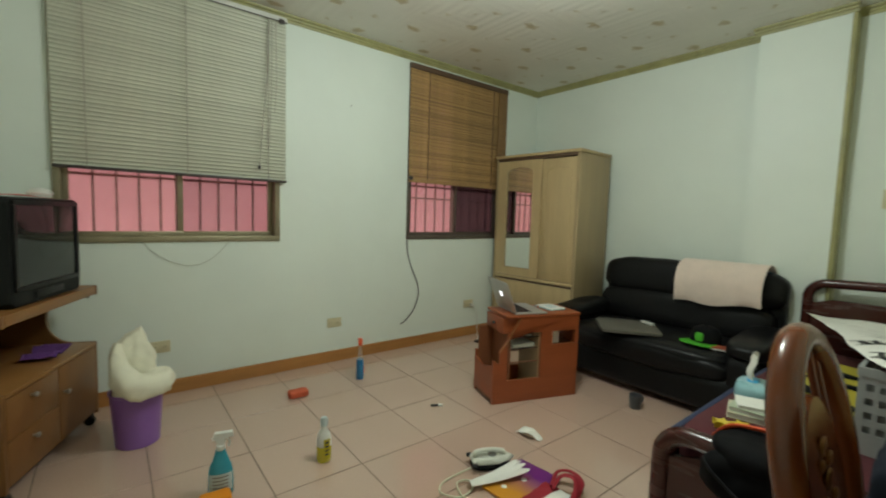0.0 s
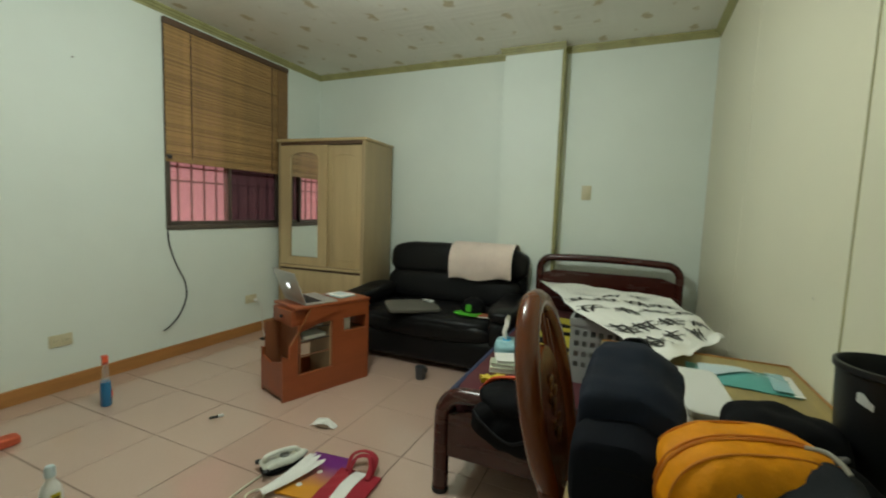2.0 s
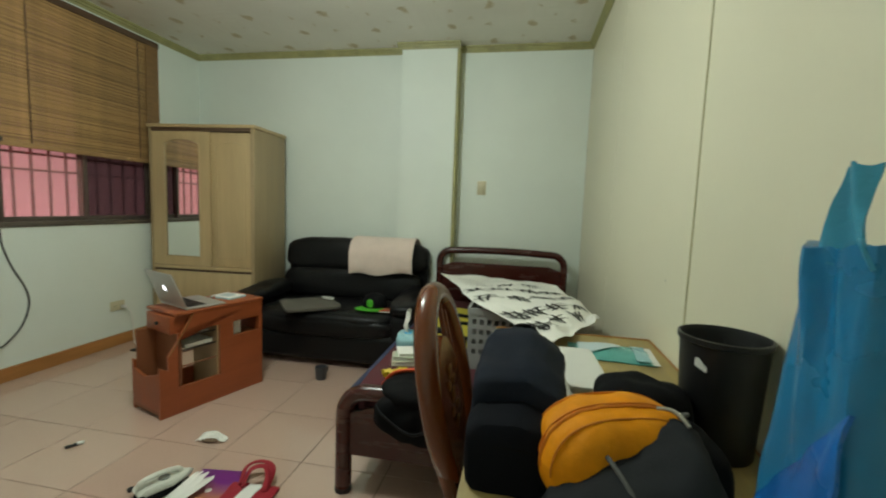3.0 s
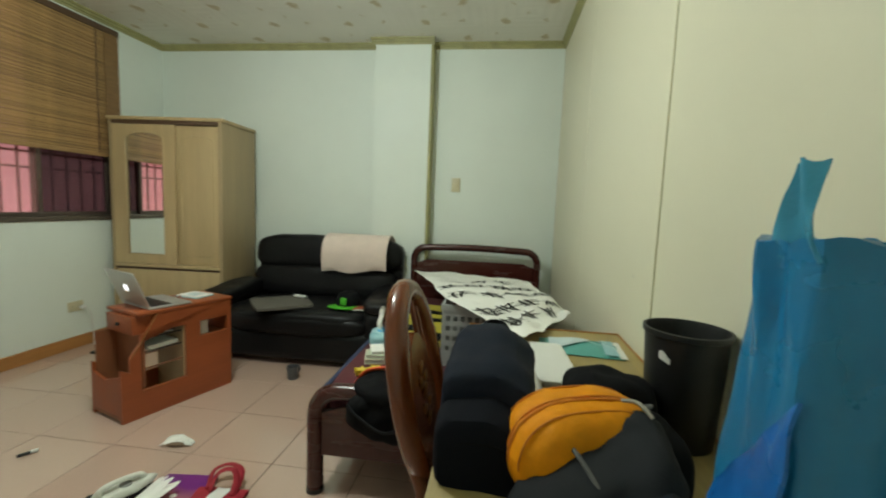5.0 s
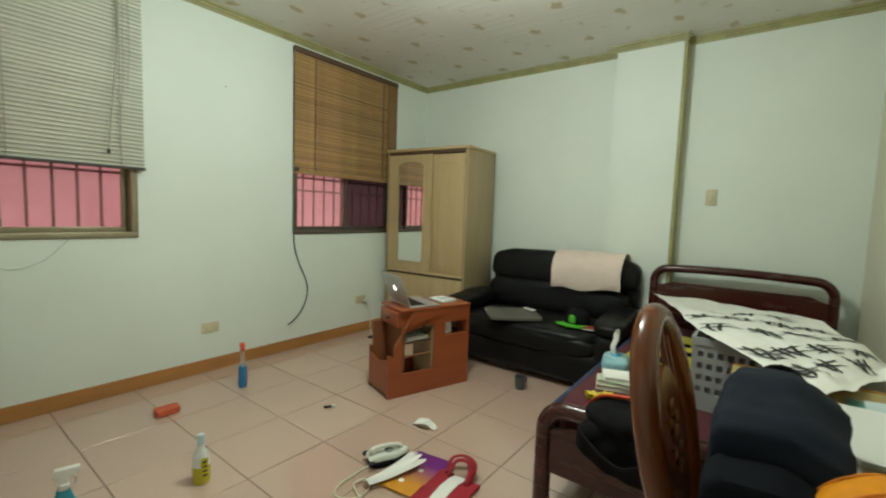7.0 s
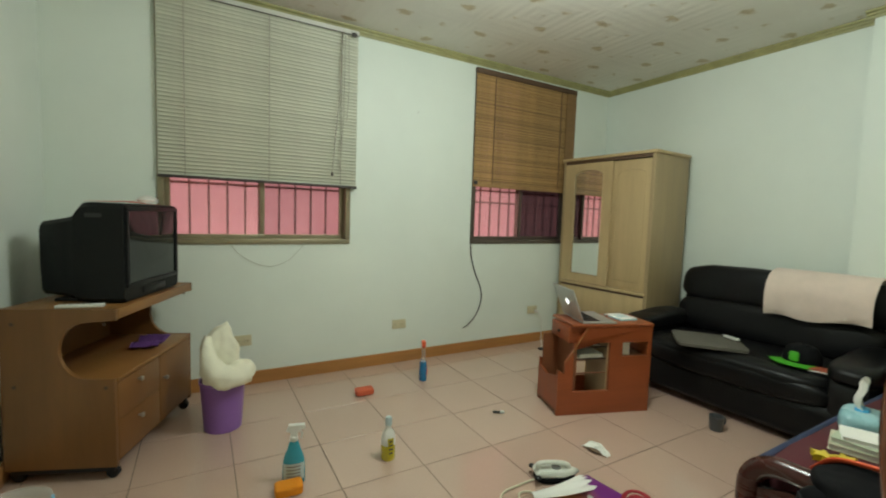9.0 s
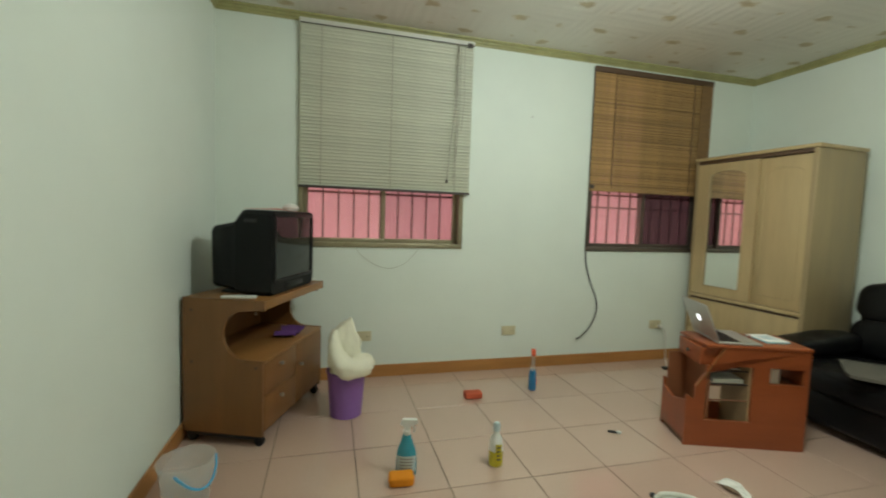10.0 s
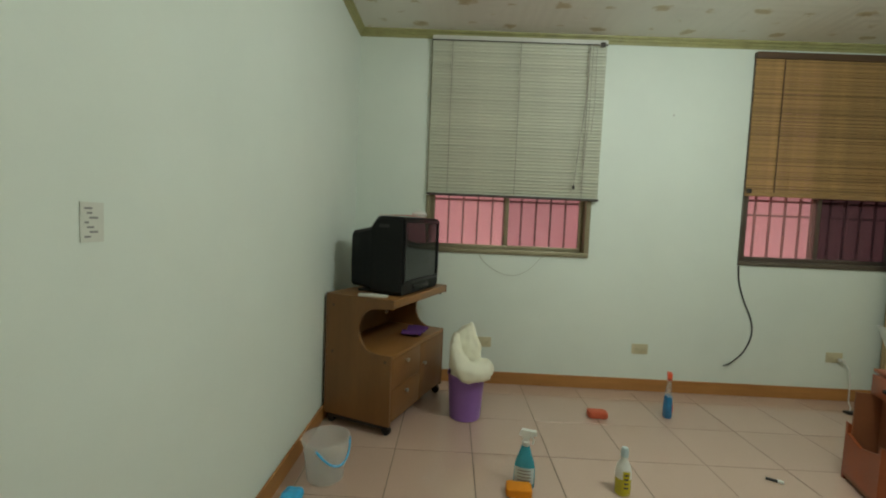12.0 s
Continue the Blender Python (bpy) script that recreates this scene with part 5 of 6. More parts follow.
def packet():
    pk = thing("packet", pose(1.450, -0.312, TZ, 0, 0, -94), "teal and white printed film packet on the table", "packet")
    part("film", sheet(bmesh.new(), lambda u, v: ((u - 0.5) * 0.26, (v - 0.5) * 0.160, 0.004 + 0.024 * math.sin(math.pi * u) * math.sin(math.pi * v) + 0.003 * noise.noise((u * 6, v * 6, 0))), 16, 10, 0.003), M_TEAL, pk)
    part("white_panel", sheet(bmesh.new(), lambda u, v: (-0.10 + u * 0.13, (v - 0.5) * 0.14 * (1 - u * 0.9), 0.009 + 0.024 * math.sin(math.pi * (0.5 - 0.10 / 0.26 + u * 0.5)) * math.sin(math.pi * (0.5 + (v - 0.5) * 0.87 * (1 - u * 0.9)))), 10, 6, 0.001), M_LABEL, pk, "pale triangular print")
    part("end_seal", sheet(bmesh.new(), lambda u, v: (0.115 + u * 0.022, (v - 0.5) * 0.164, 0.007 + 0.001 * math.sin(v * 40)), 3, 20, 0.002), M_WHITE, pk, "white crimped end")
    part("blue_panel", sheet(bmesh.new(), lambda u, v: (0.07 + u * 0.044, (v - 0.5) * 0.150, 0.0125 + 0.010 * (1 - u) * math.sin(math.pi * v)), 4, 8, 0.001), M_PALEBLUE, pk)


packet()


# ---- things on the bed
BZ = 0.426


def crate():
    c = thing("plastic_crate", pose(2.00, -0.012, BZ, 0, 0, 0), "light grey plastic crate with slotted walls on the bed", "crate")
    w, d, h, t = 0.34, 0.235, 0.300, 0.006
    part("bottom", boxes(((0, 0, 0), (w, d, t))), M_CRATE, c, smooth=False)

    def slotted(name, length):
        items = [((0, 0, t), (length, t, 0.075))]
        rows = 4
        rh = (h - 0.075 - 0.03) / rows
        for r in range(rows):
            z = 0.075 + r * rh
            items.append(((0, 0, z + rh * 0.52), (length, t, z + rh)))
            cols = max(3, int(length / 0.036))
            for k in range(cols + 1):
                x = k * (length - 0.014) / cols
                items.append(((x, 0, z), (x + 0.014, t, z + rh * 0.52)))
        items.append(((0, -0.004, h - 0.03), (length, t + 0.004, h)))
        return part(name, boxes(*items), M_CRATE, c, smooth=False)
    slotted("side_wall", w).matrix_local = pose(0, 0, 0)
    slotted("side_wall", w).matrix_local = pose(0, d - t, 0)
    slotted("end_wall", d - 2 * t).matrix_local = pose(t, t, 0, 0, 0, 90)
    slotted("end_wall", d - 2 * t).matrix_local = pose(w, t, 0, 0, 0, 90)
    part("folded_cloth", blob(bmesh.new(), (0.012, 0.012, t), (w - 0.012, d - 0.012, h - 0.05), 6, 0.01, 6, 6), M_GREYINK, c, "dark folded cloth inside")


crate()
# the sheet's two long edges, from the head of the bed over the crate to the table
EDGE_A = arc([(3.45, 0.648, 0.650), (2.75, 0.400, 0.690), (2.15, 0.246, 0.742), (1.60, 0.010, 0.765), (1.31, -0.122, 0.800)], 10)
EDGE_B = arc([(3.05, -0.203, 0.695), (2.70, -0.260, 0.715), (2.40, -0.310, 0.720), (2.15, -0.360, 0.715), (1.98, -0.372, 0.715)], 10)


def along(path, u):
    k = min(max(u, 0.0), 1.0) * (len(path) - 1)
    i = min(int(k), len(path) - 2)
    return path[i].lerp(path[i + 1], k - i)


def paper_at(u, v):
    """u from the head end to the foot, v across."""
    p = along(EDGE_A, u).lerp(along(EDGE_B, u), v)
    lift = 0.020 * math.sin(math.pi * u) * math.sin(math.pi * v) + 0.014 * noise.noise((u * 5, v * 4, 2)) + 0.009 * noise.noise((u * 13, v * 9, 5)) + 0.010 * math.sin(u * 16 + v * 5) * v
    return p + Vector((0.02 * noise.noise((v * 6, u * 3, 1)), 0.02 * noise.noise((u * 6, v * 3, 8)), lift + 0.006))


pc = thing("calligraphy_sheet", Matrix.Identity(4), "large white paper sheet with black brush marks over the bed", "paper")
part("sheet", sheet(bmesh.new(), paper_at, 60, 36, 0.0012), M_PAPER, pc)
rng = random.Random(11)


def stroke(u, v, du, dv, w, bend, mt):
    """A tapered, slightly bent brush mark laid on the sheet; lengths in metres."""
    bm = bmesh.new()
    n = 6
    lu, lv = (along(EDGE_A, u + 0.02) - along(EDGE_A, u - 0.02)).length / 0.04, (along(EDGE_A, u) - along(EDGE_B, u)).length
    ln = math.hypot(du, dv)
    nu, nv = -dv / ln, du / ln
    top, low = [], []
    for k in range(n + 1):
        t = k / n
        s = w * (0.55 + 0.55 * math.sin(math.pi * (0.2 + 0.72 * t)))
        b = bend * math.sin(math.pi * t)
        for side, row in ((1, top), (-1, low)):
            uu = u + (du * (t - 0.5) + nu * (b + side * s)) / lu
            vv = v + (dv * (t - 0.5) + nv * (b + side * s)) / lv
            row.append(bm.verts.new(paper_at(min(0.995, max(0.005, uu)), min(0.99, max(0.01, vv))) + Vector((0, 0, 0.003))))
    for k in range(n):
        bm.faces.new((top[k], top[k + 1], low[k + 1], low[k]))
    part("brush_stroke", bm, mt, pc, smooth=False)


for u0, count, v0, v1, size in ((0.30, 3, 0.24, 0.70, 0.13), (0.42, 4, 0.14, 0.86, 0.14), (0.56, 4, 0.15, 0.86, 0.15), (0.69, 4, 0.14, 0.84, 0.15), (0.83, 3, 0.16, 0.72, 0.15)):
    for k in range(count):
        v = v0 + (v1 - v0) * k / (count - 1) + rng.uniform(-0.02, 0.02)
        u = u0 + rng.uniform(-0.015, 0.015)
        for q in range(rng.randint(2, 3)):
            stroke(u + rng.uniform(-0.008, 0.008), v + (q - 1) * 0.055, size * rng.uniform(0.8, 1.25), size * rng.uniform(-0.3, 0.3), 0.0075, rng.uniform(-0.012, 0.012), M_INK)
        for q in range(rng.randint(2, 3)):
            stroke(u + (q - 1) * size * 0.16, v, size * rng.uniform(-0.25, 0.25), size * rng.uniform(0.75, 1.15), 0.0070, rng.uniform(-0.012, 0.012), M_INK)
for k in range(14):
    stroke(0.12 + 0.016 * k, 0.13 + 0.05 * (k % 3), rng.uniform(-0.03, 0.04), rng.uniform(0.03, 0.06), 0.0032, 0.004, M_GREYINK)

yc = thing("yellow_banner", pose(2.66, 0.385, BZ, 0, 0, -6), "folded yellow cloth with black marks on the bed", "cloth")
part("cloth", sheet(bmesh.new(), lambda u, v: ((u - 0.5) * 0.85, (v - 0.5) * 0.34, 0.025 + 0.006 * noise.noise((u * 4, v * 3, 8)) + 0.012 * v), 24, 12, 0.02), M_YELCLOTH, yc)
for k, (u, v, a, b) in enumerate(((-0.36, -0.05, 0.05, 0.22), (-0.20, 0.03, 0.09, 0.16), (0.02, -0.02, 0.05, 0.26), (0.20, 0.02, 0.08, 0.14), (-0.30, -0.12, 0.09, 0.07))):
    part("mark", blob(bmesh.new(), (u - a / 2, v - b / 2, 0.024), (u + a / 2, v + b / 2, 0.046), 3, 0.006, 14, 5, seed=k), M_BLACKFAB, yc, "black printed patch")


def tissue_pack():
    tp = thing("tissue_pack", pose(2.22, 0.572, BZ, 0, 0, 12), "pale blue tissue packet with a white tissue pulled up", "tissue")
    part("wrapper", blob(bmesh.new(), (-0.10, -0.065, 0.0), (0.10, 0.065, 0.085), 4, 0.006, 10, 8), M_PALEBLUE, tp)
    part("opening", blob(bmesh.new(), (-0.035, -0.02, 0.078), (0.035, 0.025, 0.094), 3, 0, 1, 5), M_CYAN, tp, "bright blue opening")

    def tis(u, v):
        a = (u - 0.5) * 2.2
        r = 0.034 + 0.014 * v
        return r * math.sin(a), r * math.cos(a) - 0.02 + 0.01 * math.sin(v * 5), 0.082 + 0.115 * v + 0.012 * math.sin(u * 9) * v
    part("tissue", sheet(bmesh.new(), tis, 14, 12, 0.002), M_PAPER, tp)


tissue_pack()
for x, y, z, w, d, h, turn, mt, lab in ((2.02, 0.515, BZ, 0.15, 0.17, 0.022, 15, M_BOOK, "cream paper-covered book stacked on the bed"), (2.015, 0.51, BZ + 0.0225, 0.13, 0.15, 0.018, 4, M_BOOK2, "pale green paper-covered book stacked on the bed"), (2.03, 0.505, BZ + 0.041, 0.12, 0.14, 0.014, 22, M_PAPER, "white note pad on the stack of books")):
    b = thing("book", pose(x, y, z, 0, 0, turn), lab, "book", "books on the bed")
    part("cover", boxes(((-w / 2, -d / 2, 0), (w / 2, d / 2, 0.002)), ((-w / 2, -d / 2, h - 0.002), (w / 2, d / 2, h)), ((w / 2 - 0.002, -d / 2, 0.002), (w / 2, d / 2, h - 0.002))), mt, b, smooth=False)
    part("pages", boxes(((-w / 2 + 0.004, -d / 2 + 0.003, 0.002), (w / 2 - 0.002, d / 2 - 0.003, h - 0.002))), M_PAPER, b, smooth=False)


def star_toy(x, y, turn, s):
    out = []
    for k in range(10):
        a = math.pi * k / 5
        r = s if k % 2 == 0 else s * 0.48
        out.append((r * math.cos(a), r * math.sin(a)))
    st = part("star_ornament", slab(bmesh.new(), out, 0.0, 0.022, axis=2), M_YELLOW, None, smooth=False)
    st.matrix_world = pose(x, y, BZ + 0.001, 0, 0, turn)
    tagged(st, "small bright yellow star ornament on the bed", "ornament", "star ornaments")


star_toy(1.815, 0.555, 10, 0.036)
star_toy(1.85, 0.505, 40, 0.036)
rs = part("red_strap", tube(bmesh.new(), arc([(1.665, 0.525, 0.452), (1.645, 0.475, 0.512), (1.635, 0.40, 0.536), (1.64, 0.30, 0.540), (1.67, 0.20, 0.525)], 8), 0.015, 8, flat=0.5), M_RED, None)
tagged(rs, "bright red strap lying across the foot of the bed", "strap")


def black_bag():
    bb = thing("shoulder_bag", pose(1.60, 0.395, 0), "black nylon bag slung over the foot of the bed", "bag")
    part("body", blob(bmesh.new(), (-0.145, -0.20, 0.305), (-0.030, 0.110, 0.490), 2.6, 0.02, 9, 16, seed=12, shape=lambda x, y, z: (x, y, z * (1 - 0.35 * y) if z < 0 else z)), M_BLACKFAB, bb)
    part("flap", blob(bmesh.new(), (-0.13, -0.19, 0.430), (0.13, 0.105, 0.522), 2.6, 0.018, 9, 14, seed=15), M_BLACKFAB, bb)
    part("strap", tube(bmesh.new(), arc([(-0.11, 0.105, 0.44), (-0.147, 0.06, 0.42), (-0.158, -0.05, 0.37), (-0.150, -0.15, 0.42)], 8), 0.012, 8, flat=0.4), M_GREYNY, bb)


black_bag()


# ---- things on the floor by the window
def purple_bin():
    b = thing("waste_bin", pose(0.085, 2.575, 0), "purple plastic bin holding a rolled cream cushion", "bin")
    part("shell", lathe(bmesh.new(), [(0.001, 0.003), (0.090, 0.0), (0.094, 0.004), (0.112, 0.262), (0.118, 0.268), (0.118, 0.278), (0.111, 0.278), (0.091, 0.012), (0.001, 0.012)], 32), M_PURPLE, b)
    p = thing("cushion", pose(0.085, 2.575, 0), "cream foam cushion folded into the purple bin", "cushion")

    part("core", blob(bmesh.new(), (-0.095, -0.09, 0.20), (0.095, 0.09, 0.36), 3.0, 0.010, 6, 10, seed=2), M_OFFWHITE, p)

    def corner(x, y, z):
        """A pillow that narrows upwards into one soft corner."""
        t = (z + 1) / 2
        k = max(0.0, (t - 0.60) / 0.40)
        left = -1.02 + 0.95 * k ** 1.6
        right = 0.78 - 0.44 * k ** 0.9
        return left + (right - left) * (x + 1) / 2, y * (1 - 0.55 * k) - 0.25 * k * (1 - k), z
    part("upright_flap", blob(bmesh.new(), (-0.105, -0.035, 0.25), (0.105, 0.085, 0.582), 4.0, 0.013, 15, 20, shape=corner, seed=5), M_OFFWHITE, p)
    path = arc([(0.118, -0.085, 0.322), (0.060, -0.105, 0.315), (-0.01, -0.105, 0.325), (-0.058, -0.080, 0.375), (-0.074, -0.040, 0.45), (-0.070, -0.005, 0.525)], 7)
    n = len(path) - 1
    bm = tube(bmesh.new(), path, [(0.040 + 0.022 * math.sin(math.pi * min(1.0, 0.2 + k / n))) * (1 - 0.55 * max(0.0, k / n - 0.6) / 0.4) for k in range(n + 1)], 24)
    for v in bm.verts:
        v.co += Vector((1, 1, 1)) * (0.011 * noise.noise(v.co * 13) + 0.005 * noise.noise(v.co * 34))
    part("front_fold", bm, M_OFFWHITE, p)
    part("side_fold", blob(bmesh.new(), (0.025, -0.125, 0.275), (0.158, 0.03, 0.375), 2.5, 0.012, 13, 14, seed=8), M_OFFWHITE, p)


purple_bin()


def clear_bucket():
    b = thing("bucket", pose(-0.578, 1.875, 0), "cloudy clear plastic bucket with a blue handle", "bucket")
    part("shell", lathe(bmesh.new(), [(0.001, 0.003), (0.078, 0.0), (0.081, 0.004), (0.103, 0.18), (0.109, 0.183), (0.109, 0.192), (0.102, 0.192), (0.079, 0.010), (0.001, 0.010)], 36), M_CLEAR, b)
    pts = [(0.109 * math.cos(a), 0.109 * math.sin(a) - 0.006, 0.182 - 0.080 * math.sin(math.pi * q / 16)) for q, a in [(q, math.radians(-95 + 115 * q / 16)) for q in range(17)]]
    part("handle", tube(bmesh.new(), pts, 0.0045, 8), M_CYAN, b, "drooping sky blue handle")


clear_bucket()
gl = part("rubber_glove", blob(bmesh.new(), (-0.045, -0.05, 0), (0.045, 0.05, 0.045), 2.5, 0.014, 16, 9), M_CYAN, None)
gl.matrix_world = pose(-0.665, 1.690, 0.004)
tagged(gl, "crumpled sky blue rubber glove on the floor", "glove")


def spray_bottle(x, y, turn, h, liquid, head, label, wide=1.0, sq=0.62):
    b = thing("spray_bottle", pose(x, y, 0, 0, 0, turn), label, "bottle", "cleaning bottles")
    k = h / 0.27

    def sec(r, z):
        return [(r * wide * math.cos(a), r * sq * math.sin(a), z * k) for a in [2 * math.pi * q / 20 for q in range(20)]]
    bm = rings(bmesh.new(), [sec(r, z) for r, z in ((0.038, 0.0), (0.042, 0.006), (0.042, 0.06), (0.040, 0.10), (0.036, 0.125), (0.026, 0.155), (0.018, 0.185), (0.015, 0.198))])
    part("bottle", bm, liquid, b)
    part("collar", lathe(bmesh.new(), [(0.015, 0.196 * k), (0.017, 0.2 * k), (0.017, 0.215 * k), (0.013, 0.218 * k)], 16), M_WHITE, b)
    out = [(-0.030, 0.245 * k), (-0.020, 0.270 * k), (0.045, 0.268 * k), (0.047, 0.250 * k), (0.020, 0.245 * k), (0.012, 0.216 * k), (-0.012, 0.216 * k), (-0.016, 0.24 * k)]
    hd = part("spray_head", slab(bmesh.new(), out, -0.011, 0.011), head, b)
    part("trigger", tube(bmesh.new(), arc([(0.022, 0, 0.245 * k), (0.034, 0, 0.225 * k), (0.030, 0, 0.205 * k)], 5), 0.004, 8), head, hd)
    return b, k


def label_band(b, r, sq, z0, z1, mt, a0=-150, a1=-30, bars=True, bar_mt=None):
    def f(u, v):
        a = math.radians(a0 + (a1 - a0) * u)
        return (r + 0.0015) * math.cos(a), (r * sq + 0.0015) * math.sin(a), z0 + (z1 - z0) * v
    lb = part("label", sheet(bmesh.new(), f, 12, 4, 0.0006), mt, b, "printed paper label")
    if bars:
        for k in range(4):
            def g(u, v, k=k):
                a = math.radians(a0 + (a1 - a0) * (0.2 + 0.6 * u))
                z = z0 + (z1 - z0) * (0.2 + 0.2 * k + 0.08 * v)
                return (r + 0.0026) * math.cos(a), (r * sq + 0.0026) * math.sin(a), z
            part("print_bar", sheet(bmesh.new(), g, 6, 1, 0.0004), bar_mt or M_GREYINK, lb)


b, k = spray_bottle(0.338, 1.89, -12, 0.268, M_TEALLIQ, M_WHITE, "teal spray bottle with a white trigger head", 1.15, 0.66)
label_band(b, 0.0483, 0.576, 0.025, 0.10, M_LABEL)


def blue_spray():
    b = thing("spray_bottle", pose(1.40, 2.71, 0, 0, 0, 70), "half-full blue spray bottle with a clear neck and red head", "bottle", "cleaning bottles")

    def sec(r, z):
        return [(r * 0.8 * math.cos(a), r * 0.68 * math.sin(a), z) for a in [2 * math.pi * q / 20 for q in range(20)]]
    part("bottle", rings(bmesh.new(), [sec(r, z) for r, z in ((0.037, 0.0), (0.041, 0.006), (0.041, 0.07), (0.039, 0.11), (0.035, 0.142))]), M_BLUELIQ, b, "blue liquid in the lower half")
    part("clear_neck", rings(bmesh.new(), [sec(r, z) for r, z in ((0.0352, 0.1425), (0.029, 0.170), (0.024, 0.20), (0.021, 0.246))]), M_DIMPLASTIC, b, "clear upper part")
    hd = part("spray_head", slab(bmesh.new(), [(-0.026, 0.262), (-0.018, 0.292), (0.030, 0.290), (0.032, 0.268), (0.014, 0.262), (0.013, 0.246), (-0.013, 0.246)], -0.013, 0.013), M_RED, b, "orange-red head")
    part("trigger", tube(bmesh.new(), arc([(0.018, 0, 0.262), (0.026, 0, 0.245), (0.024, 0, 0.228)], 5), 0.0035, 8), M_RED, hd)
    label_band(b, 0.034, 0.9, 0.045, 0.085, M_RED, -130, -75, False)


blue_spray()
yb = thing("squeeze_bottle", pose(0.785, 1.88, 0, 0, 0, 0), "yellow and white cleaner bottle with a mint cap", "bottle", "cleaning bottles")
part("bottle", lathe(bmesh.new(), [(0.030, 0), (0.034, 0.005), (0.034, 0.072), (0.0345, 0.078)], 24, caps=True), M_YELLIQ, yb)
part("upper_bottle", lathe(bmesh.new(), [(0.0345, 0.078), (0.034, 0.105), (0.028, 0.135), (0.014, 0.158), (0.013, 0.176)], 24), M_WHITE, yb, "white upper part")
part("cap", lathe(bmesh.new(), [(0.0165, 0.174), (0.0165, 0.205), (0.012, 0.214), (0.001, 0.215)], 20), M_LABEL, yb)
label_band(yb, 0.0345, 1.0, 0.020, 0.118, M_YELLIQ, -115, -65, True, M_INK)


def sponge(x, y, turn, size, mt, label):
    s = part("sponge", blob(bmesh.new(), (-size[0] / 2, -size[1] / 2, 0), (size[0] / 2, size[1] / 2, size[2]), 7, 0.0025, 30, 8), mt, None)
    s.matrix_world = pose(x, y, 0.002, 0, 0, turn)
    tagged(s, label, "sponge", "sponges")


sponge(0.932, 2.655, -4, (0.122, 0.075, 0.040), M_SPONGE, "coral red cleaning sponge on the tiles")
sponge(0.306, 1.825, -6, (0.115, 0.075, 0.042), M_SPONGE2, "orange cleaning sponge against the spray bottle")
mk = thing("marker_pen", pose(1.585, 2.035, 0, 0, 0, -32), "dark green marker pen with a white end on the tiles", "pen")
part("barrel", tube(bmesh.new(), [(-0.034, 0, 0.007), (0.012, 0, 0.007)], 0.007, 12), M_INK, mk)
part("cap", tube(bmesh.new(), [(0.012, 0, 0.008), (0.036, 0, 0.008)], 0.008, 12), M_WHITE, mk)


def wrapper():
    br = thing("wrapper", pose(1.785, 1.450, 0.002, 0, 0, -80), "crumpled white plastic wrapper dropped on the tiles", "wrapper")

    def f(u, v):
        x, y = (u - 0.5) * 2, (v - 0.5) * 2
        hump = max(0.0, 1 - x * x) * (0.62 + 0.38 * y)
        return 0.072 * x + 0.008 * noise.noise((u * 5, v * 4, 2)), 0.018 * y * (1 - 0.25 * x) + 0.008 * noise.noise((u * 4, v * 3, 6)), 0.004 + 0.036 * hump + 0.008 * abs(noise.noise((u * 6, v * 5, 9)))
    part("film", sheet(bmesh.new(), f, 22, 16, 0.0015), M_PAPER, br)
    # brown lump added as the wrapper's shadow, it holds nothing
    part("under_shade", blob(bmesh.new(), (-0.048, -0.030, 0.0), (0.040, 0.012, 0.018), 2.6, 0.004, 22, 8, seed=4), M_BROWNSHADE, br, "dull brown lump standing in for the shadow underneath")


wrapper()
cpx = thing("cup", pose(2.63, 1.295, 0), "dark grey plastic cup on the floor by the sofa", "cup")
part("shell", lathe(bmesh.new(), [(0.001, 0.002), (0.032, 0.0), (0.034, 0.003), (0.040, 0.082), (0.0415, 0.086), (0.038, 0.086), (0.031, 0.006), (0.001, 0.006)], 26), M_GREYCUP, cpx)
part("handle", tube(bmesh.new(), arc([(0.037, -0.01, 0.070), (0.062, -0.016, 0.064), (0.064, -0.016, 0.034), (0.035, -0.01, 0.022)], 6), 0.005, 8), M_GREYCUP, cpx)

# ---- the heap on the floor in front of the bed
fo = thing("folder", pose(1.425, 1.190, 0.004, 0, 0, 8), "purple and orange printed folder lying on the floor", "folder")
part("cover", box(bmesh.new(), (-0.155, -0.11, 0.0), (0.155, 0.105, 0.010), 0.002), M_FOLDER, fo)
for dx, dy in ((0.02, 0.0), (-0.085, 0.035)):
    part("white_mark", lathe(bmesh.new(), [(0.013, 0.0), (0.013, 0.0008), (0.001, 0.0009)], 18, (dx, dy, 0.0102)), M_PAPER, fo, "small white printed mark")
sb = thing("shopping_bag", pose(1.40, 1.015, 0, 0, 0, 4), "red and white striped cloth bag lying flat", "bag")
part("body", sheet(bmesh.new(), lambda u, v: ((u - 0.5) * 0.24, (v - 0.5) * 0.20, 0.018 + 0.016 * math.sin(math.pi * u) * math.sin(math.pi * v) + 0.006 * noise.noise((u * 5, v * 5, 1))), 18, 16, 0.014), M_REDCLOTH, sb)
part("white_stripe", sheet(bmesh.new(), lambda u, v: ((u - 0.5) * 0.23, -0.005 + (v - 0.5) * 0.06, 0.0215 + 0.016 * math.sin(math.pi * (0.02 + 0.96 * u)) * math.sin(math.pi * (0.475 + (v - 0.5) * 0.3)) + 0.006 * noise.noise(((0.02 + 0.96 * u) * 5, (0.475 + (v - 0.5) * 0.3) * 5, 1))), 16, 6, 0.001), M_PAPER, sb, "broad white stripe")
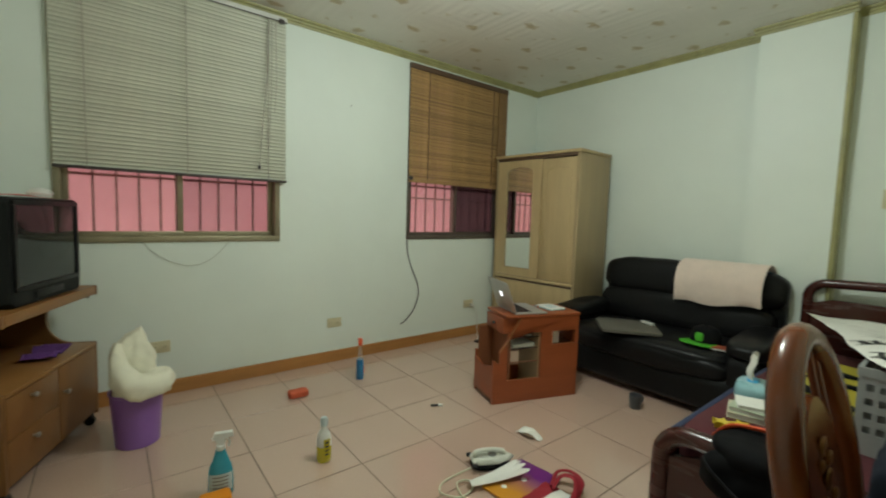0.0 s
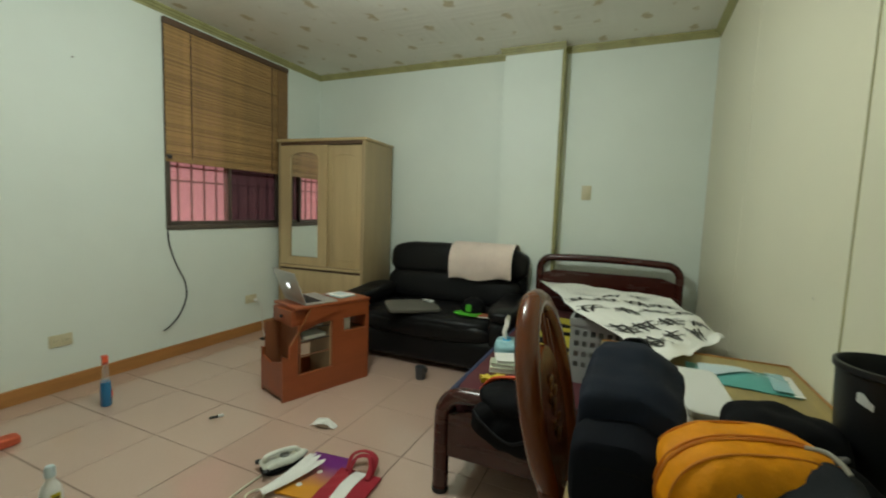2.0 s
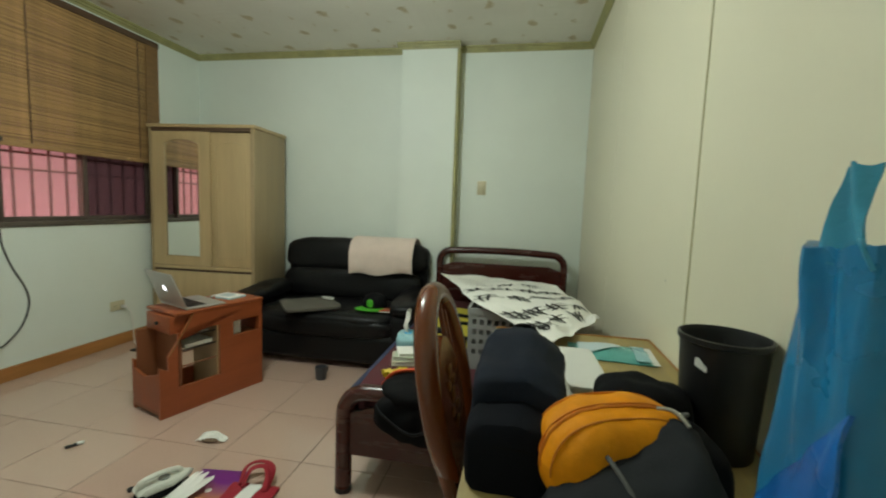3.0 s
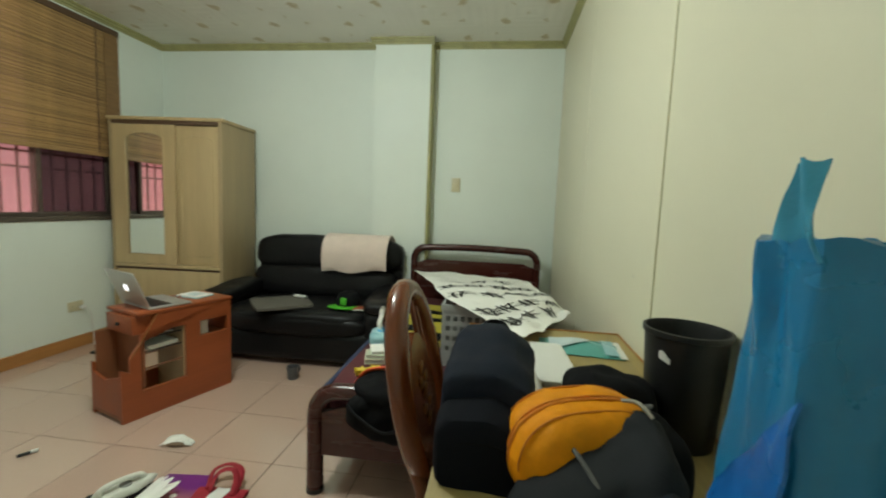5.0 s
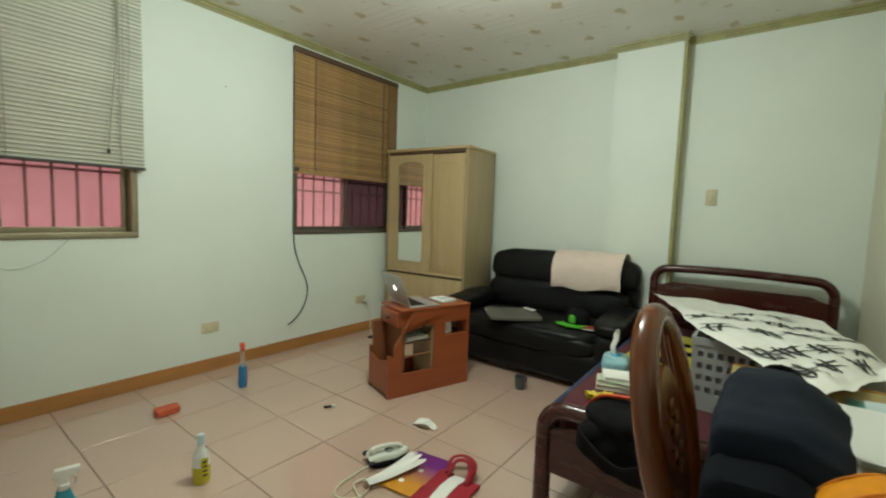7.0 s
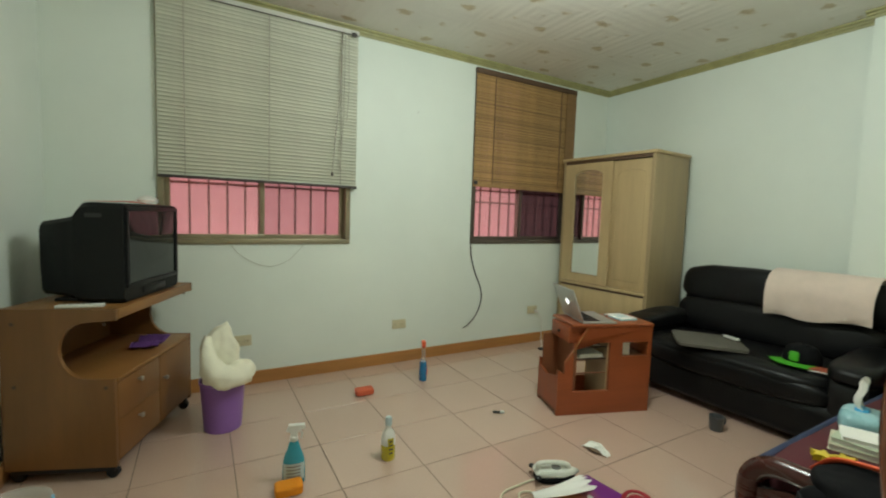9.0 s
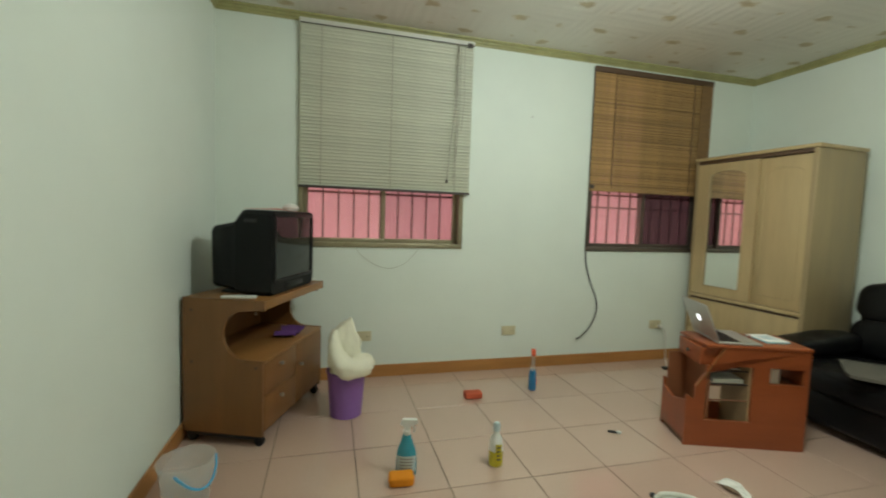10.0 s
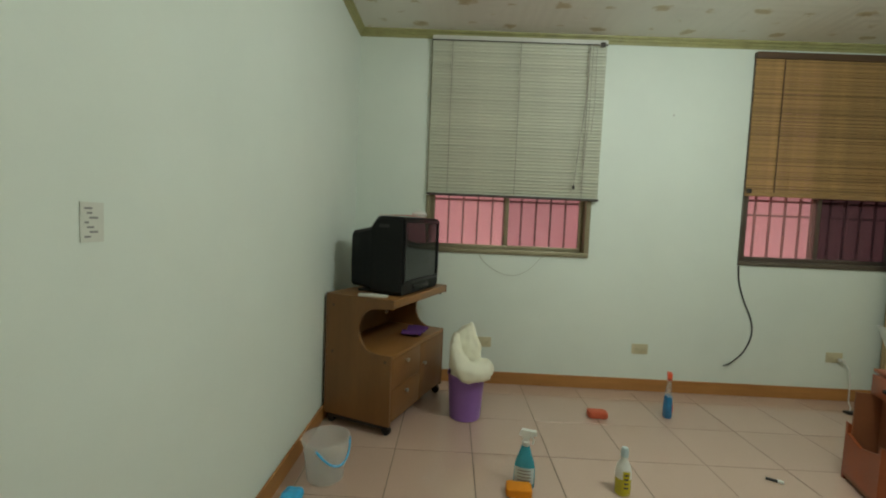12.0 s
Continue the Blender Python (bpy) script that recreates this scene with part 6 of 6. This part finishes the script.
part("handle", tube(bmesh.new(), arc([(0.10, 0.06, 0.025), (0.17, 0.075, 0.055), (0.205, 0.03, 0.065), (0.18, -0.035, 0.06), (0.09, -0.055, 0.025)], 8), 0.017, 8, flat=0.35), M_REDCLOTH, sb, "looped red webbing handle")
part("second_handle", tube(bmesh.new(), arc([(0.08, 0.04, 0.03), (0.13, 0.03, 0.075), (0.15, -0.02, 0.08), (0.12, -0.05, 0.05), (0.07, -0.06, 0.025)], 8), 0.015, 8, flat=0.35), M_REDCLOTH, sb)


def toy_case():
    t = thing("hair_iron", pose(1.42, 1.375, 0.0, 0, 0, -25) @ Matrix.Diagonal((1.0, 0.9, 0.75, 1.0)), "cream travel iron resting on a dark pouch", "iron")
    part("pouch", blob(bmesh.new(), (-0.10, -0.055, 0.0), (0.09, 0.055, 0.04), 4, 0.005, 12, 7), M_BLACKFAB, t, "dark cloth pouch")
    sole = [(-0.10, -0.045), (0.02, -0.05), (0.085, -0.025), (0.11, 0.0), (0.085, 0.025), (0.02, 0.05), (-0.10, 0.045)]
    part("sole", rings(bmesh.new(), [[(x * k, y * k, z) for x, y in sole] for z, k in ((0.042, 1.0), (0.050, 1.02), (0.066, 0.93), (0.074, 0.80))]), M_IRON, t)
    part("handle", tube(bmesh.new(), arc([(-0.085, 0, 0.070), (-0.08, 0, 0.102), (-0.02, 0, 0.110), (0.045, 0, 0.098), (0.065, 0, 0.070)], 6), 0.013, 10), M_IRON, t)
    part("dial", lathe(bmesh.new(), [(0.022, 0.072), (0.02, 0.082), (0.001, 0.083)], 18, (0.0, 0.0, 0.0)), M_GREYINK, t)
    for y in (-0.055, 0.055):
        part("end_knob", lathe(bmesh.new(), [(0.006, 0), (0.014, 0.006), (0.014, 0.02), (0.006, 0.026)], 12, (-0.10, y, 0.036)), M_BLACKPL, t)


toy_case()
ev = part("paper_envelope", sheet(bmesh.new(), lambda u, v: ((u - 0.5) * 0.27 + 0.016 * u ** 6 * math.asin(math.sin(v * 22)), (v - 0.5) * 0.105 * (0.5 + u * 0.6), 0.030 + 0.035 * (u - 0.2) ** 2 + 0.012 * math.sin(v * 4)), 14, 24, 0.003), M_PAPER, None)
ev.matrix_world = pose(1.34, 1.272, 0.0, 0, 0, -13)
tagged(ev, "long folded white paper resting on the heap", "paper")
cable("cord", [(1.32, 1.41, 0.006), (1.25, 1.41, 0.006), (1.14, 1.40, 0.006), (1.09, 1.35, 0.006), (1.14, 1.28, 0.006), (1.22, 1.29, 0.008), (1.24, 1.34, 0.012), (1.18, 1.35, 0.012), (1.15, 1.25, 0.006), (1.22, 1.17, 0.006)], 0.0045, M_BOOK, "loose cream cord coiled on the floor")
st = thing("wall_notice", pose(XW + 0.001, 0.835, 1.166, 0, 0, 90), "small white printed notice stuck on the wall", "notice")
part("paper", boxes(((-0.028, -0.0012, -0.040), (0.028, 0, 0.040))), M_IRON, st, smooth=False)
for k in range(7):
    wd = (0.018, 0.012, 0.02, 0.010, 0.016, 0.02, 0.014)[k]
    part("print_bar", boxes(((-0.019 + 0.006 * (k % 3), -0.0020, 0.026 - k * 0.0095), (-0.019 + 0.006 * (k % 3) + wd, -0.0013, 0.030 - k * 0.0095))), M_GREYINK, st, smooth=False)
nl = part("wall_nail", tube(bmesh.new(), [(1.512, YN, 2.033), (1.512, YN - 0.018, 2.034)], 0.004, 8), M_STEEL, None)
tagged(nl, "small nail standing out of the painted wall", "nail")

# ---- the ceiling lamp's mount
lampfit = thing("ceiling_lamp", pose(LAMP[0], LAMP[1], H), "plain white ceiling lamp mount", "lamp")
part("mount", lathe(bmesh.new(), [(0.07, 0), (0.07, -0.02), (0.03, -0.03), (0.02, -0.075), (0.0005, -0.076)], 24), M_WHITE, lampfit)

# ---- floor tiles, each one a piece of the floor
S, GX, GY = 0.404, 1.325, 2.554
tile_meshes = {}
for i in range(-6, 7):
    for j in range(-9, 3):
        a = [max(GX + i * S, XW) + 0.002, max(GY + j * S, YS) + 0.002]
        b = [min(GX + (i + 1) * S, XE) - 0.002, min(GY + (j + 1) * S, YN) - 0.002]
        if b[0] - a[0] < 0.01 or b[1] - a[1] < 0.01:
            continue
        key = (round(b[0] - a[0], 3), round(b[1] - a[1], 3))
        if key not in tile_meshes:
            w, d = key
            bm = rings(bmesh.new(), [[(e, e, z), (w - e, e, z), (w - e, d - e, z), (e, d - e, z)] for e, z in ((0, -0.006), (0, -0.0012), (0.0012, 0))])
            bmesh.ops.recalc_face_normals(bm, faces=bm.faces)
            me = bpy.data.meshes.new("floor_tile")
            bm.to_mesh(me)
            bm.free()
            me.materials.append(M_TILE)
            tile_meshes[key] = me
        t = new("floor_tile", tile_meshes[key])
        t.parent = floor_ob
        t.location = (a[0], a[1], random.uniform(-0.0004, 0.0))
        t.rotation_euler = (radians(random.uniform(-0.12, 0.12)), radians(random.uniform(-0.12, 0.12)), 0)
